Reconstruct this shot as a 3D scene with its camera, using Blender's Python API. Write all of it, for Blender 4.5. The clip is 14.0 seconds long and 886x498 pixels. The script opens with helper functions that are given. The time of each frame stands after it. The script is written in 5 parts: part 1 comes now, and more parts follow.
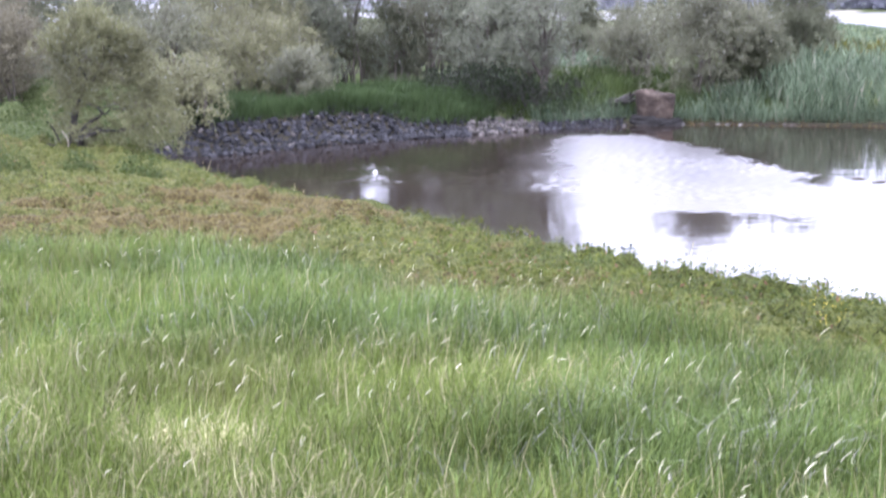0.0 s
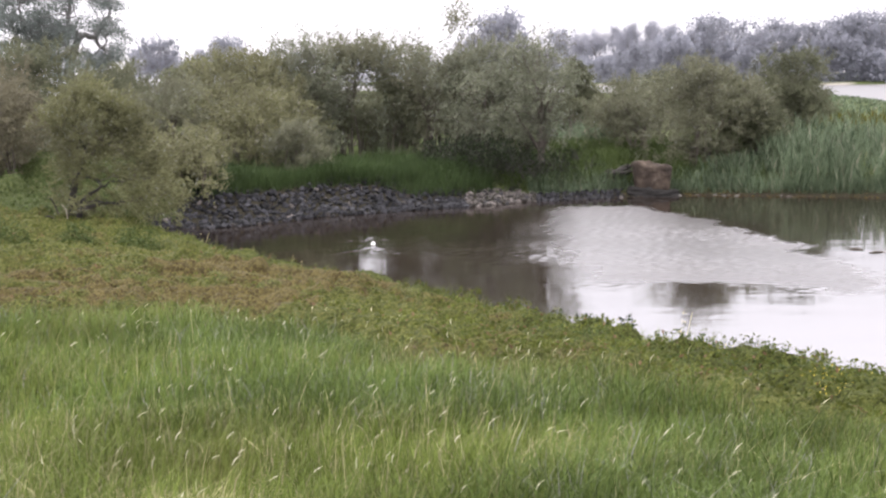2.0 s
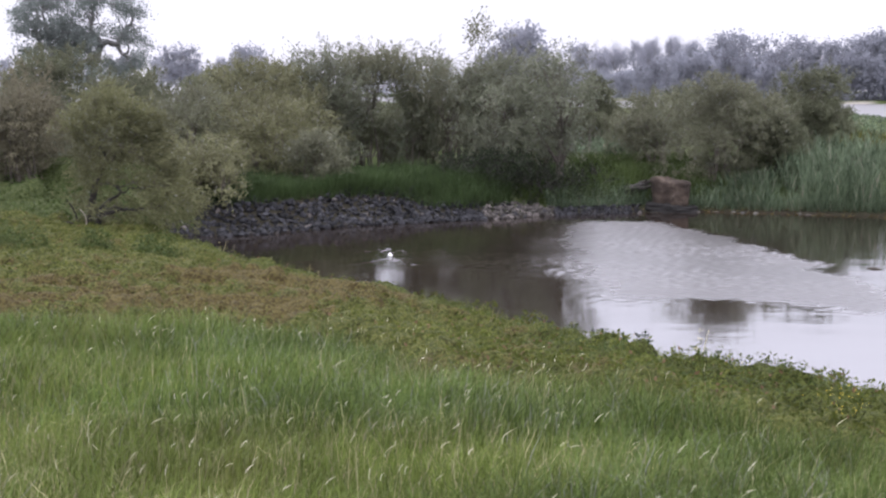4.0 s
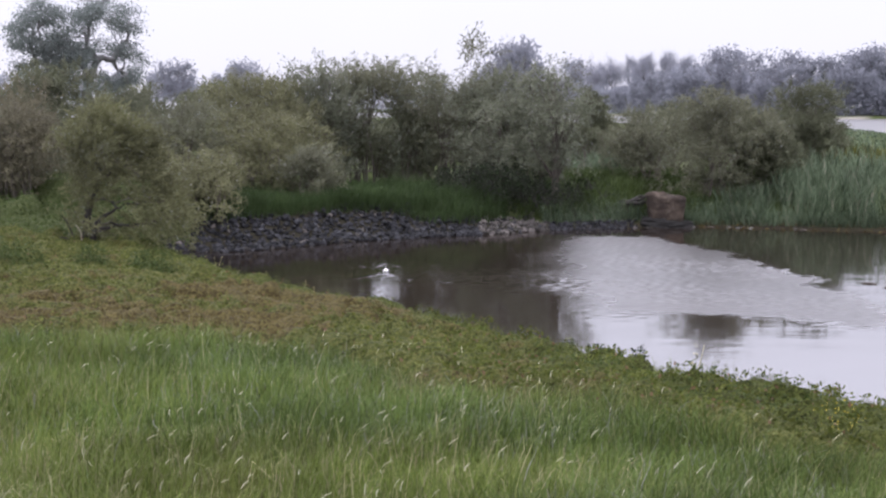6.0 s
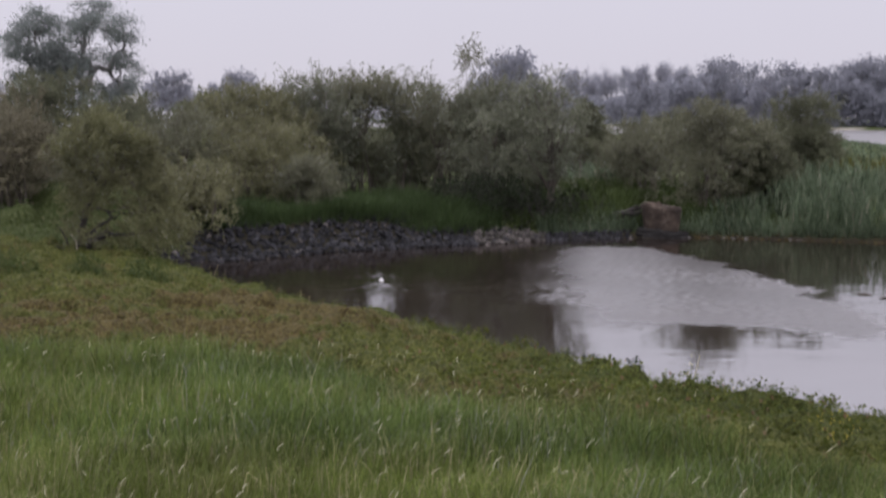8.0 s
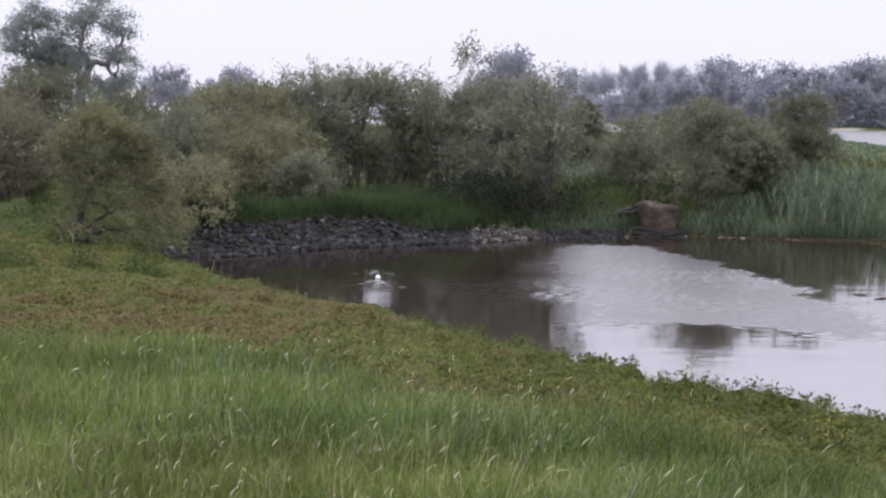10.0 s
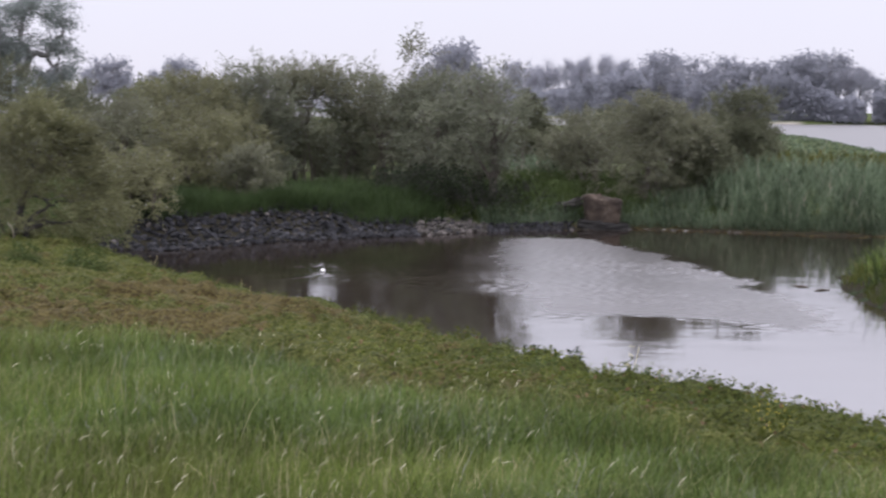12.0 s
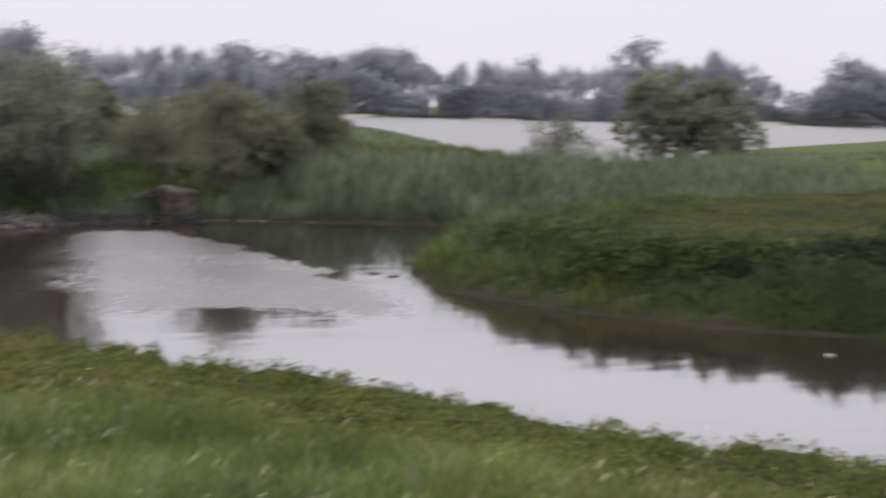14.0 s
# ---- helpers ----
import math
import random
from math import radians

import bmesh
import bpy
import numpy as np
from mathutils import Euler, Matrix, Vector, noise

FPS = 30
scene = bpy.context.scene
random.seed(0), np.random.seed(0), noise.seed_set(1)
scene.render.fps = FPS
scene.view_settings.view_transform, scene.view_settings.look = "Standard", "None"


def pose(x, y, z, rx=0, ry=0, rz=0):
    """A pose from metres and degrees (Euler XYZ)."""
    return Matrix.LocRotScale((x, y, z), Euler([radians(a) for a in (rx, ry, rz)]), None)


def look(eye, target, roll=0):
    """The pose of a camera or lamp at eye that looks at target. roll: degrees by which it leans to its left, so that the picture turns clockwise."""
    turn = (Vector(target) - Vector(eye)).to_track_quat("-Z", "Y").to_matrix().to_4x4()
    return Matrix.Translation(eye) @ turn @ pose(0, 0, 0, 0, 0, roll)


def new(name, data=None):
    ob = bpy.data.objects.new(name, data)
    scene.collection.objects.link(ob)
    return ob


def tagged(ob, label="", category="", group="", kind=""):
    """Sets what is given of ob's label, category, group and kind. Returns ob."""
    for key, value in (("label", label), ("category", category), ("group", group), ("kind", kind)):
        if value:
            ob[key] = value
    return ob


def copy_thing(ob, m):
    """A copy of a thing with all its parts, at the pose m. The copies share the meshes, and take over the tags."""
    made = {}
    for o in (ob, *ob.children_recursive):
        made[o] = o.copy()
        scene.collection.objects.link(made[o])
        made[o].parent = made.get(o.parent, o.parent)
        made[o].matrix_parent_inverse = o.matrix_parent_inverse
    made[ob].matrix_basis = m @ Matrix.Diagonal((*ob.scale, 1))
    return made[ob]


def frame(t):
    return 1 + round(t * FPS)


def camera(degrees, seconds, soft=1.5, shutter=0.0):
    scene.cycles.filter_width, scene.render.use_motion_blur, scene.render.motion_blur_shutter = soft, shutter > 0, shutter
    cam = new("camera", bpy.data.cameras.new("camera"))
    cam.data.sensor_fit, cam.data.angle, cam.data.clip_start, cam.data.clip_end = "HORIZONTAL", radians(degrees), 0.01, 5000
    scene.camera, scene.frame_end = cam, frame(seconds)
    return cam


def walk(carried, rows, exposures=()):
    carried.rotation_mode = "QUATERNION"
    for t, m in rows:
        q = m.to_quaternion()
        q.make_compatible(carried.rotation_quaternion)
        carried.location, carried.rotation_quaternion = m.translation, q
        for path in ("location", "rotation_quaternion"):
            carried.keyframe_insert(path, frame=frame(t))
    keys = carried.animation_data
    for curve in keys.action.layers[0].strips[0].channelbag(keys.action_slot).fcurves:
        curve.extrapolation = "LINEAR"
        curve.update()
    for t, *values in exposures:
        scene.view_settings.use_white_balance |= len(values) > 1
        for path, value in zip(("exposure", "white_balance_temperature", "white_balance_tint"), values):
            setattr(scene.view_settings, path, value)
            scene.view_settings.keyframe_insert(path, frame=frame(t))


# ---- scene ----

# ---------------------------------------------------------------- camera
EYE = (0.0, 0.0, 3.4)


def view(yaw, pitch, roll):
    """Camera pose by compass turn, tilt and lean in degrees."""
    return pose(*EYE, 90 + pitch, 0, -yaw) @ pose(0, 0, 0, 0, 0, roll)


cam = camera(37.94, 14.0, soft=2.4, shutter=0.8)
walk(cam, [(t, view(a, b, c)) for t, a, b, c in (
    (0.0, 0.406, -10.646, -0.954),
    (0.5, 0.328, -9.003, -1.027),
    (1.0, 0.230, -8.367, -1.427),
    (1.5, 0.488, -8.015, -1.100),
    (2.0, 0.547, -7.482, -1.063),
    (2.5, 0.731, -7.125, -0.953),
    (3.0, 0.467, -6.608, -0.320),
    (3.2, 0.030, -6.838, -0.230),
    (5.3, -0.284, -6.963, -0.109),
    (5.5, -0.224, -6.432, -0.090),
    (6.0, -0.009, -6.253, -0.173),
    (6.5, -0.650, -5.412, -0.062),
    (7.0, -0.725, -4.303, 0.099),
    (7.5, -0.000, -4.172, 0.135),
    (8.0, 0.188, -5.807, -0.042),
    (8.5, 0.622, -6.924, 0.369),
    (9.0, 1.046, -6.383, 0.610),
    (9.2, 0.317, -5.919, 0.401),
    (11.3, 0.594, -6.062, 0.307),
    (11.5, 1.074, -6.258, 0.336),
    (12.0, 2.778, -6.219, 0.550),
    (12.5, 5.604, -6.548, 0.501),
    (13.0, 11.177, -7.499, 1.267),
    (13.5, 15.618, -7.090, 1.817),
    (14.0, 21.515, -6.304, 1.375),
)], exposures=(
    (0.0, 1.88, 5650, 19), (0.5, 1.77, 5850, 18), (1.0, 1.67, 6150, 14), (1.5, 1.42, 6600, 10), (2.0, 1.14, 6750, 10), (2.5, 0.98, 6550, 11), (3.0, 0.82, 6300, 12),
    (5.5, 0.72, 6200, 13), (6.5, 0.5, 6250, 13), (7.0, 0.3, 6400, 14), (7.5, 0.05, 6350, 13), (8.0, 0.05, 6450, 14), (8.5, 0.5, 6300, 13), (9.0, 0.58, 6200, 13),
    (11.5, 0.48, 6300, 12), (12.5, 0.44, 6350, 12), (13.0, 0.48, 6450, 12), (13.5, 0.53, 6500, 11), (14.0, 0.38, 6650, 9),
))

# ---------------------------------------------------------------- world and sun
world = bpy.data.worlds.new("overcast_sky")
scene.world = world
world.use_nodes = True
wn, wl = world.node_tree.nodes, world.node_tree.links
wn.clear()
SUN_EL, SUN_AZ = radians(48), radians(-60)
sky = wn.new("ShaderNodeTexSky")
sky.sky_type = "NISHITA"
sky.sun_disc = False
sky.sun_elevation, sky.sun_rotation = SUN_EL, SUN_AZ
sky_dim = wn.new("ShaderNodeMix")
sky_dim.data_type = "RGBA"
sky_dim.blend_type = "MULTIPLY"
sky_dim.inputs["Factor"].default_value = 1.0
wl.new(sky.outputs["Color"], sky_dim.inputs["A"])
sky_dim.inputs["B"].default_value = (0.1, 0.1, 0.1, 1)
tc = wn.new("ShaderNodeTexCoord")
sep = wn.new("ShaderNodeSeparateXYZ")
wl.new(tc.outputs["Generated"], sep.inputs["Vector"])
ramp = wn.new("ShaderNodeValToRGB")
ramp.color_ramp.elements[0].position = 0.0
ramp.color_ramp.elements[0].color = (0.63, 0.613, 0.697, 1)
ramp.color_ramp.elements[1].position = 1.0
ramp.color_ramp.elements[1].color = (2.1, 2.06, 2.22, 1)
mid = ramp.color_ramp.elements.new(0.12)
mid.color = (0.68, 0.664, 0.743, 1)
mid2 = ramp.color_ramp.elements.new(0.22)
mid2.color = (1.32, 1.29, 1.455, 1)
wl.new(sep.outputs["Z"], ramp.inputs["Fac"])
cloud = wn.new("ShaderNodeTexNoise")
cloud.inputs["Scale"].default_value = 2.2
cloud.inputs["Detail"].default_value = 4
wl.new(tc.outputs["Generated"], cloud.inputs["Vector"])
cr = wn.new("ShaderNodeMapRange")
cr.inputs["To Min"].default_value, cr.inputs["To Max"].default_value = 0.94, 1.06
wl.new(cloud.outputs["Fac"], cr.inputs["Value"])
veil = wn.new("ShaderNodeMix")
veil.data_type = "RGBA"
veil.blend_type = "MULTIPLY"
veil.inputs["Factor"].default_value = 1.0
wl.new(ramp.outputs["Color"], veil.inputs["A"])
wl.new(cr.outputs["Result"], veil.inputs["B"])
mixsky = wn.new("ShaderNodeMix")
mixsky.data_type = "RGBA"
mixsky.inputs["Factor"].default_value = 0.93
wl.new(sky_dim.outputs["Result"], mixsky.inputs["A"])
wl.new(veil.outputs["Result"], mixsky.inputs["B"])
bg = wn.new("ShaderNodeBackground")
bg.inputs["Strength"].default_value = 1.0
wl.new(mixsky.outputs["Result"], bg.inputs["Color"])
wo = wn.new("ShaderNodeOutputWorld")
wl.new(bg.outputs["Background"], wo.inputs["Surface"])

sun_data = bpy.data.lights.new("sun", "SUN")
sun_data.energy, sun_data.angle, sun_data.color = 0.7, radians(25), (1.0, 0.97, 0.92)
sun = new("sun", sun_data)
sun.matrix_world = look((-30, 20, 40), (-30 + math.cos(SUN_EL) * 10 * math.sin(radians(60)), 20 - math.cos(SUN_EL) * 10 * math.cos(radians(60)), 40 - math.sin(SUN_EL) * 10))


# ---------------------------------------------------------------- materials
class Nodes:
    """Short hand for building a node material."""

    def __init__(self, name):
        self.mat = bpy.data.materials.new(name)
        self.mat.use_nodes = True
        self.n, self.l = self.mat.node_tree.nodes, self.mat.node_tree.links
        self.bsdf = self.n["Principled BSDF"]
        self.out = self.n["Material Output"]

    def add(self, kind, **inputs):
        node = self.n.new(kind)
        for key, value in inputs.items():
            node.inputs[key.replace("_", " ")].default_value = value
        return node

    def link(self, a, b):
        self.l.new(a, b)

    def ramp(self, fac, stops):
        r = self.n.new("ShaderNodeValToRGB")
        e = r.color_ramp.elements
        while len(e) < len(stops):
            e.new(0.5)
        for k, (p, c) in enumerate(stops):
            e[k].position, e[k].color = p, (*c, 1)
        self.link(fac, r.inputs["Fac"])
        return r.outputs["Color"]

    def noise(self, scale, detail=4.0, vec=None, rough=0.55):
        t = self.add("ShaderNodeTexNoise", Scale=scale, Detail=detail, Roughness=rough)
        if vec is None:
            vec = self.n.new("ShaderNodeTexCoord").outputs["Object"]
        self.link(vec, t.inputs["Vector"])
        return t.outputs["Fac"]

    def mix(self, fac, a, b, blend="MIX"):
        m = self.n.new("ShaderNodeMix")
        m.data_type, m.blend_type = "RGBA", blend
        for value, key in ((fac, "Factor"), (a, "A"), (b, "B")):
            if isinstance(value, (int, float)):
                m.inputs[key].default_value = value
            elif isinstance(value, tuple):
                m.inputs[key].default_value = (*value, 1)
            else:
                self.link(value, m.inputs[key])
        return m.outputs["Result"]

    def math(self, op, a, b=0.0):
        m = self.n.new("ShaderNodeMath")
        m.operation = op
        for k, value in enumerate((a, b)):
            if isinstance(value, (int, float)):
                m.inputs[k].default_value = value
            else:
                self.link(value, m.inputs[k])
        return m.outputs["Value"]

    def span(self, value, a, b, c, d):
        m = self.add("ShaderNodeMapRange", From_Min=a, From_Max=b, To_Min=c, To_Max=d)
        self.link(value, m.inputs["Value"])
        return m.outputs["Result"]

    def bump(self, height, strength, distance):
        b = self.add("ShaderNodeBump", Strength=strength, Distance=distance)
        self.link(height, b.inputs["Height"])
        self.link(b.outputs["Normal"], self.bsdf.inputs["Normal"])
        return b


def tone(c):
    """Leaf colour under a grey sky: muted greens, blue raised as by haze."""
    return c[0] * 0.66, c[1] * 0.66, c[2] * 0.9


def leaf_material(name, dark, light, odd=None, odd_share=0.06, through_light=0.3, rough=0.55, patch=0.7, faded=None, calm=0.0, face=(0.0, -0.35, 0.93)):
    """Foliage: every leaf has its own shade; patches vary over the plant; some light passes through."""
    dark, light, odd = tone(dark), tone(light), tone(odd) if odd else None
    m = Nodes(name)
    isl = m.n.new("ShaderNodeNewGeometry").outputs["Random Per Island"]
    col = m.ramp(isl, [(0.0, dark), (1.0, light)])
    if odd:
        m2 = m.math("GREATER_THAN", isl, 1.0 - odd_share)
        col = m.mix(m2, col, odd)
    if faded:
        col = m.mix(m.span(m.noise(1.1, 4.0), 0.52, 0.7, 0.0, 0.45), col, tone(faded))
    p = m.span(m.noise(patch, 3.0), 0.3, 0.7, 0.62, 1.38)
    grey = m.n.new("ShaderNodeCombineColor")
    for k in range(3):
        m.link(p, grey.inputs[k])
    col = m.mix(1.0, col, grey.outputs["Color"], "MULTIPLY")
    m.link(col, m.bsdf.inputs["Base Color"])
    m.bsdf.inputs["Roughness"].default_value = rough
    m.bsdf.inputs["Specular IOR Level"].default_value = 0.1
    tr = m.n.new("ShaderNodeBsdfTranslucent")
    m.link(col, tr.inputs["Color"])
    if calm:
        # normals bent to one fixed direction, so that the crown is lit as a mass
        nor = m.n.new("ShaderNodeNewGeometry").outputs["Normal"]
        tilt = m.n.new("ShaderNodeMix")
        tilt.data_type = "VECTOR"
        tilt.inputs["Factor"].default_value = calm
        m.link(nor, tilt.inputs["A"])
        tilt.inputs["B"].default_value = face
        m.link(tilt.outputs["Result"], m.bsdf.inputs["Normal"])
    ms = m.n.new("ShaderNodeMixShader")
    ms.inputs["Fac"].default_value = through_light
    m.link(m.bsdf.outputs["BSDF"], ms.inputs[1])
    m.link(tr.outputs["BSDF"], ms.inputs[2])
    m.link(ms.outputs["Shader"], m.out.inputs["Surface"])
    return m.mat


def bark_material(name, dark, light, scale=9.0):
    m = Nodes(name)
    n = m.noise(scale, 6.0)
    m.link(m.ramp(n, [(0.3, dark), (0.7, light)]), m.bsdf.inputs["Base Color"])
    m.bsdf.inputs["Roughness"].default_value = 0.9
    m.bump(n, 0.6, 0.02)
    return m.mat


GRASS = leaf_material("meadow_grass", (0.063, 0.092, 0.011), (0.315, 0.392, 0.076), (0.38, 0.34, 0.15), 0.11, 0.35, 0.5, 0.6, (0.18, 0.175, 0.042))
GRASS_DEEP = leaf_material("lush_bank_grass", (0.044, 0.075, 0.018), (0.092, 0.135, 0.038), None, 0, 0.35, 0.5, 0.8)
GRASS_BLUE = leaf_material("blue_green_grass", (0.054, 0.084, 0.013), (0.233, 0.319, 0.07), (0.32, 0.32, 0.2), 0.06, 0.35, 0.5, 0.6)
SEED = leaf_material("pale_seed_heads", (0.747, 0.721, 0.359), (1.271, 1.208, 0.718), None, 0, 0.2, 0.8, 2.0)
HERB = leaf_material("low_herbs", (0.076, 0.1, 0.013), (0.181, 0.2, 0.037), (0.22, 0.14, 0.06), 0.05, 0.3, 0.55, 0.8)
HERB_DRY = leaf_material("trampled_dry_herbs", (0.105, 0.078, 0.018), (0.21, 0.174, 0.046), (0.15, 0.10, 0.05), 0.22, 0.2, 0.7, 1.4)
HERB_OLIVE = leaf_material("olive_turf", (0.071, 0.075, 0.009), (0.145, 0.139, 0.024), (0.17, 0.14, 0.045), 0.08, 0.3, 0.6, 0.6)
HERB_MID = leaf_material("rank_herbs", (0.052, 0.079, 0.014), (0.119, 0.158, 0.042), None, 0, 0.3, 0.55, 0.8)
# dark nettle green, lowered further for the shade on a steep bank
HERB_DARK = leaf_material("shade_dark_nettles", (0.015, 0.027, 0.007), (0.04, 0.063, 0.018), None, 0, 0.3, 0.55, 1.2)
REED = leaf_material("reed_leaves", (0.055, 0.085, 0.035), (0.249, 0.313, 0.142), (0.34, 0.33, 0.18), 0.05, 0.3, 0.5, 0.5)
WILLOW = leaf_material("willow_leaves", (0.179, 0.182, 0.082), (0.239, 0.241, 0.115), (0.3, 0.3, 0.19), 0.03, 0.3, 0.5, 0.5, calm=0.45)
WILLOW_YELLOW = leaf_material("yellowish_willow_leaves", (0.191, 0.19, 0.07), (0.26, 0.256, 0.101), (0.32, 0.31, 0.19), 0.04, 0.3, 0.5, 0.5, calm=0.45)
WILLOW_RED = leaf_material("bronze_shrub_leaves", (0.165, 0.149, 0.067), (0.228, 0.207, 0.1), None, 0, 0.3, 0.5, 0.6, calm=0.45)
WILLOW_PALE = leaf_material("pale_willow_leaves", (0.17, 0.18, 0.085), (0.269, 0.283, 0.148), (0.3, 0.3, 0.2), 0.04, 0.3, 0.5, 0.8, calm=0.45)
WILLOW_DARK = leaf_material("dark_willow_leaves", (0.132, 0.14, 0.058), (0.186, 0.197, 0.089), None, 0, 0.3, 0.5, 0.5, calm=0.45)
# oak green lightened towards grey, distance haze put into the colour
OAK = leaf_material("hazed_oak_leaves", (0.21, 0.235, 0.16), (0.29, 0.325, 0.225), None, 0, 0.3, 0.6, 0.2, calm=0.45)
WILLOW_OLIVE = leaf_material("olive_willow_leaves", (0.144, 0.146, 0.048), (0.247, 0.246, 0.095), (0.28, 0.28, 0.16), 0.04, 0.4, 0.5, 0.8, calm=0.45)
STRAW = leaf_material("dead_straw", (0.421, 0.389, 0.149), (0.749, 0.685, 0.297), None, 0, 0.3, 0.7, 1.2)
# far woods: distance haze is put into these pale blue-grey leaf colours
FAR_LEAF = leaf_material("hazed_budding_twigs", (0.471, 0.475, 0.398), (0.505, 0.511, 0.421), None, 0, 0.5, 0.9, 0.06, calm=0.92, face=(0.0, -0.85, 0.5))
FAR_LEAF_DARK = leaf_material("hazed_grey_foliage", (0.402, 0.411, 0.342), (0.442, 0.453, 0.373), None, 0, 0.5, 0.9, 0.06, calm=0.92, face=(0.0, -0.85, 0.5))


def mat_material(name, dark, light, dry_dark, dry_light, cell=28.0):
    """A closed mat of small leaves: each leaf-sized cell has its own shade."""
    m = Nodes(name)
    obj = m.n.new("ShaderNodeTexCoord").outputs["Object"]
    vo = m.add("ShaderNodeTexVoronoi", Scale=cell)
    m.link(obj, vo.inputs["Vector"])
    sp = m.n.new("ShaderNodeSeparateColor")
    m.link(vo.outputs["Color"], sp.inputs["Color"])
    att = m.n.new("ShaderNodeAttribute")
    att.attribute_name = "zone"
    za = m.n.new("ShaderNodeSeparateColor")
    m.link(att.outputs["Color"], za.inputs["Color"])
    f = m.math("ADD", m.math("MULTIPLY", sp.outputs["Red"], 0.6), m.math("MULTIPLY", m.noise(1.3, 5.0), 0.4))
    green = m.ramp(f, [(0.2, tone(dark)), (0.75, tone(light))])
    deep = m.ramp(f, [(0.2, tone(tuple(0.7 * c for c in dark))), (0.75, tone((0.72 * light[0], 0.78 * light[1], 0.66 * light[2])))])
    green = m.mix(za.outputs["Green"], green, deep)
    brown = m.ramp(f, [(0.2, tone(dry_dark)), (0.75, tone(dry_light))])
    k = m.span(m.math("ADD", za.outputs["Red"], m.math("MULTIPLY", m.math("SUBTRACT", sp.outputs["Green"], 0.5), 0.5)), 0.25, 0.75, 0.0, 1.0)
    m.link(m.mix(k, green, brown), m.bsdf.inputs["Base Color"])
    m.bsdf.inputs["Roughness"].default_value = 0.75
    m.bsdf.inputs["Specular IOR Level"].default_value = 0.06
    h = m.math("ADD", m.math("MULTIPLY", vo.outputs["Distance"], -0.8), m.noise(60.0, 4.0))
    m.bump(h, 1.0, 1.4 / cell)
    return m.mat


MAT_NEAR = mat_material("bank_herb_leaves", (0.046, 0.058, 0.01), (0.171, 0.18, 0.04), (0.066, 0.048, 0.016), (0.183, 0.153, 0.042), 38.0)
# spit herbs, their green lowered too for the steep bank's shade
MAT_SPIT = mat_material("rank_herb_leaves", (0.017, 0.029, 0.007), (0.045, 0.067, 0.019), (0.052, 0.06, 0.008), (0.105, 0.112, 0.02), 40.0)
MAT_LEFT = mat_material("bank_growth_leaves", (0.05, 0.072, 0.015), (0.125, 0.15, 0.04), (0.1, 0.09, 0.03), (0.2, 0.17, 0.06), 24.0)
BARK = bark_material("willow_bark", (0.05, 0.042, 0.034), (0.13, 0.11, 0.09))
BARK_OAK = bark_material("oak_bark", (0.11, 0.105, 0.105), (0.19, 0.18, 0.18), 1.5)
# bark of the far trees, paled for the haze over the distance
BARK_GREY = bark_material("hazed_grey_bark", (0.16, 0.155, 0.165), (0.24, 0.23, 0.245), 1.5)
BARK_DARK = bark_material("dark_wood", (0.014, 0.012, 0.01), (0.04, 0.034, 0.028))
BARK_PALE = bark_material("peeled_wood", (0.26, 0.23, 0.18), (0.42, 0.38, 0.31), 6.0)


def ground_material():
    m = Nodes("bank_soil_and_turf")
    att = m.n.new("ShaderNodeAttribute")
    att.attribute_name = "zone"
    sep_ = m.n.new("ShaderNodeSeparateColor")
    m.link(att.outputs["Color"], sep_.inputs["Color"])
    n1, n2, n3 = m.noise(0.35, 5.0), m.noise(3.0, 6.0), m.noise(22.0, 5.0)
    turf = m.ramp(n2, [(0.3, (0.03, 0.045, 0.014)), (0.7, (0.07, 0.09, 0.033))])
    turf = m.mix(m.span(n1, 0.4, 0.65, 0, 0.5), turf, (0.085, 0.08, 0.04))
    mud = m.ramp(n3, [(0.3, (0.016, 0.0145, 0.01)), (0.7, (0.037, 0.033, 0.023))])
    dry = m.ramp(n3, [(0.3, (0.075, 0.05, 0.033)), (0.7, (0.14, 0.105, 0.062))])
    sand = m.ramp(n2, [(0.3, (0.22, 0.20, 0.18)), (0.7, (0.31, 0.285, 0.255))])
    col = m.mix(m.math("MULTIPLY", sep_.outputs["Green"], m.span(n2, 0.3, 0.6, 0.3, 1)), turf, dry)
    col = m.mix(sep_.outputs["Red"], col, mud)
    col = m.mix(sep_.outputs["Blue"], col, sand)
    m.link(col, m.bsdf.inputs["Base Color"])
    m.bsdf.inputs["Roughness"].default_value = 0.95
    m.bsdf.inputs["Specular IOR Level"].default_value = 0.03
    m.bump(m.math("ADD", n2, m.math("MULTIPLY", n3, 0.4)), 0.8, 0.06)
    return m.mat


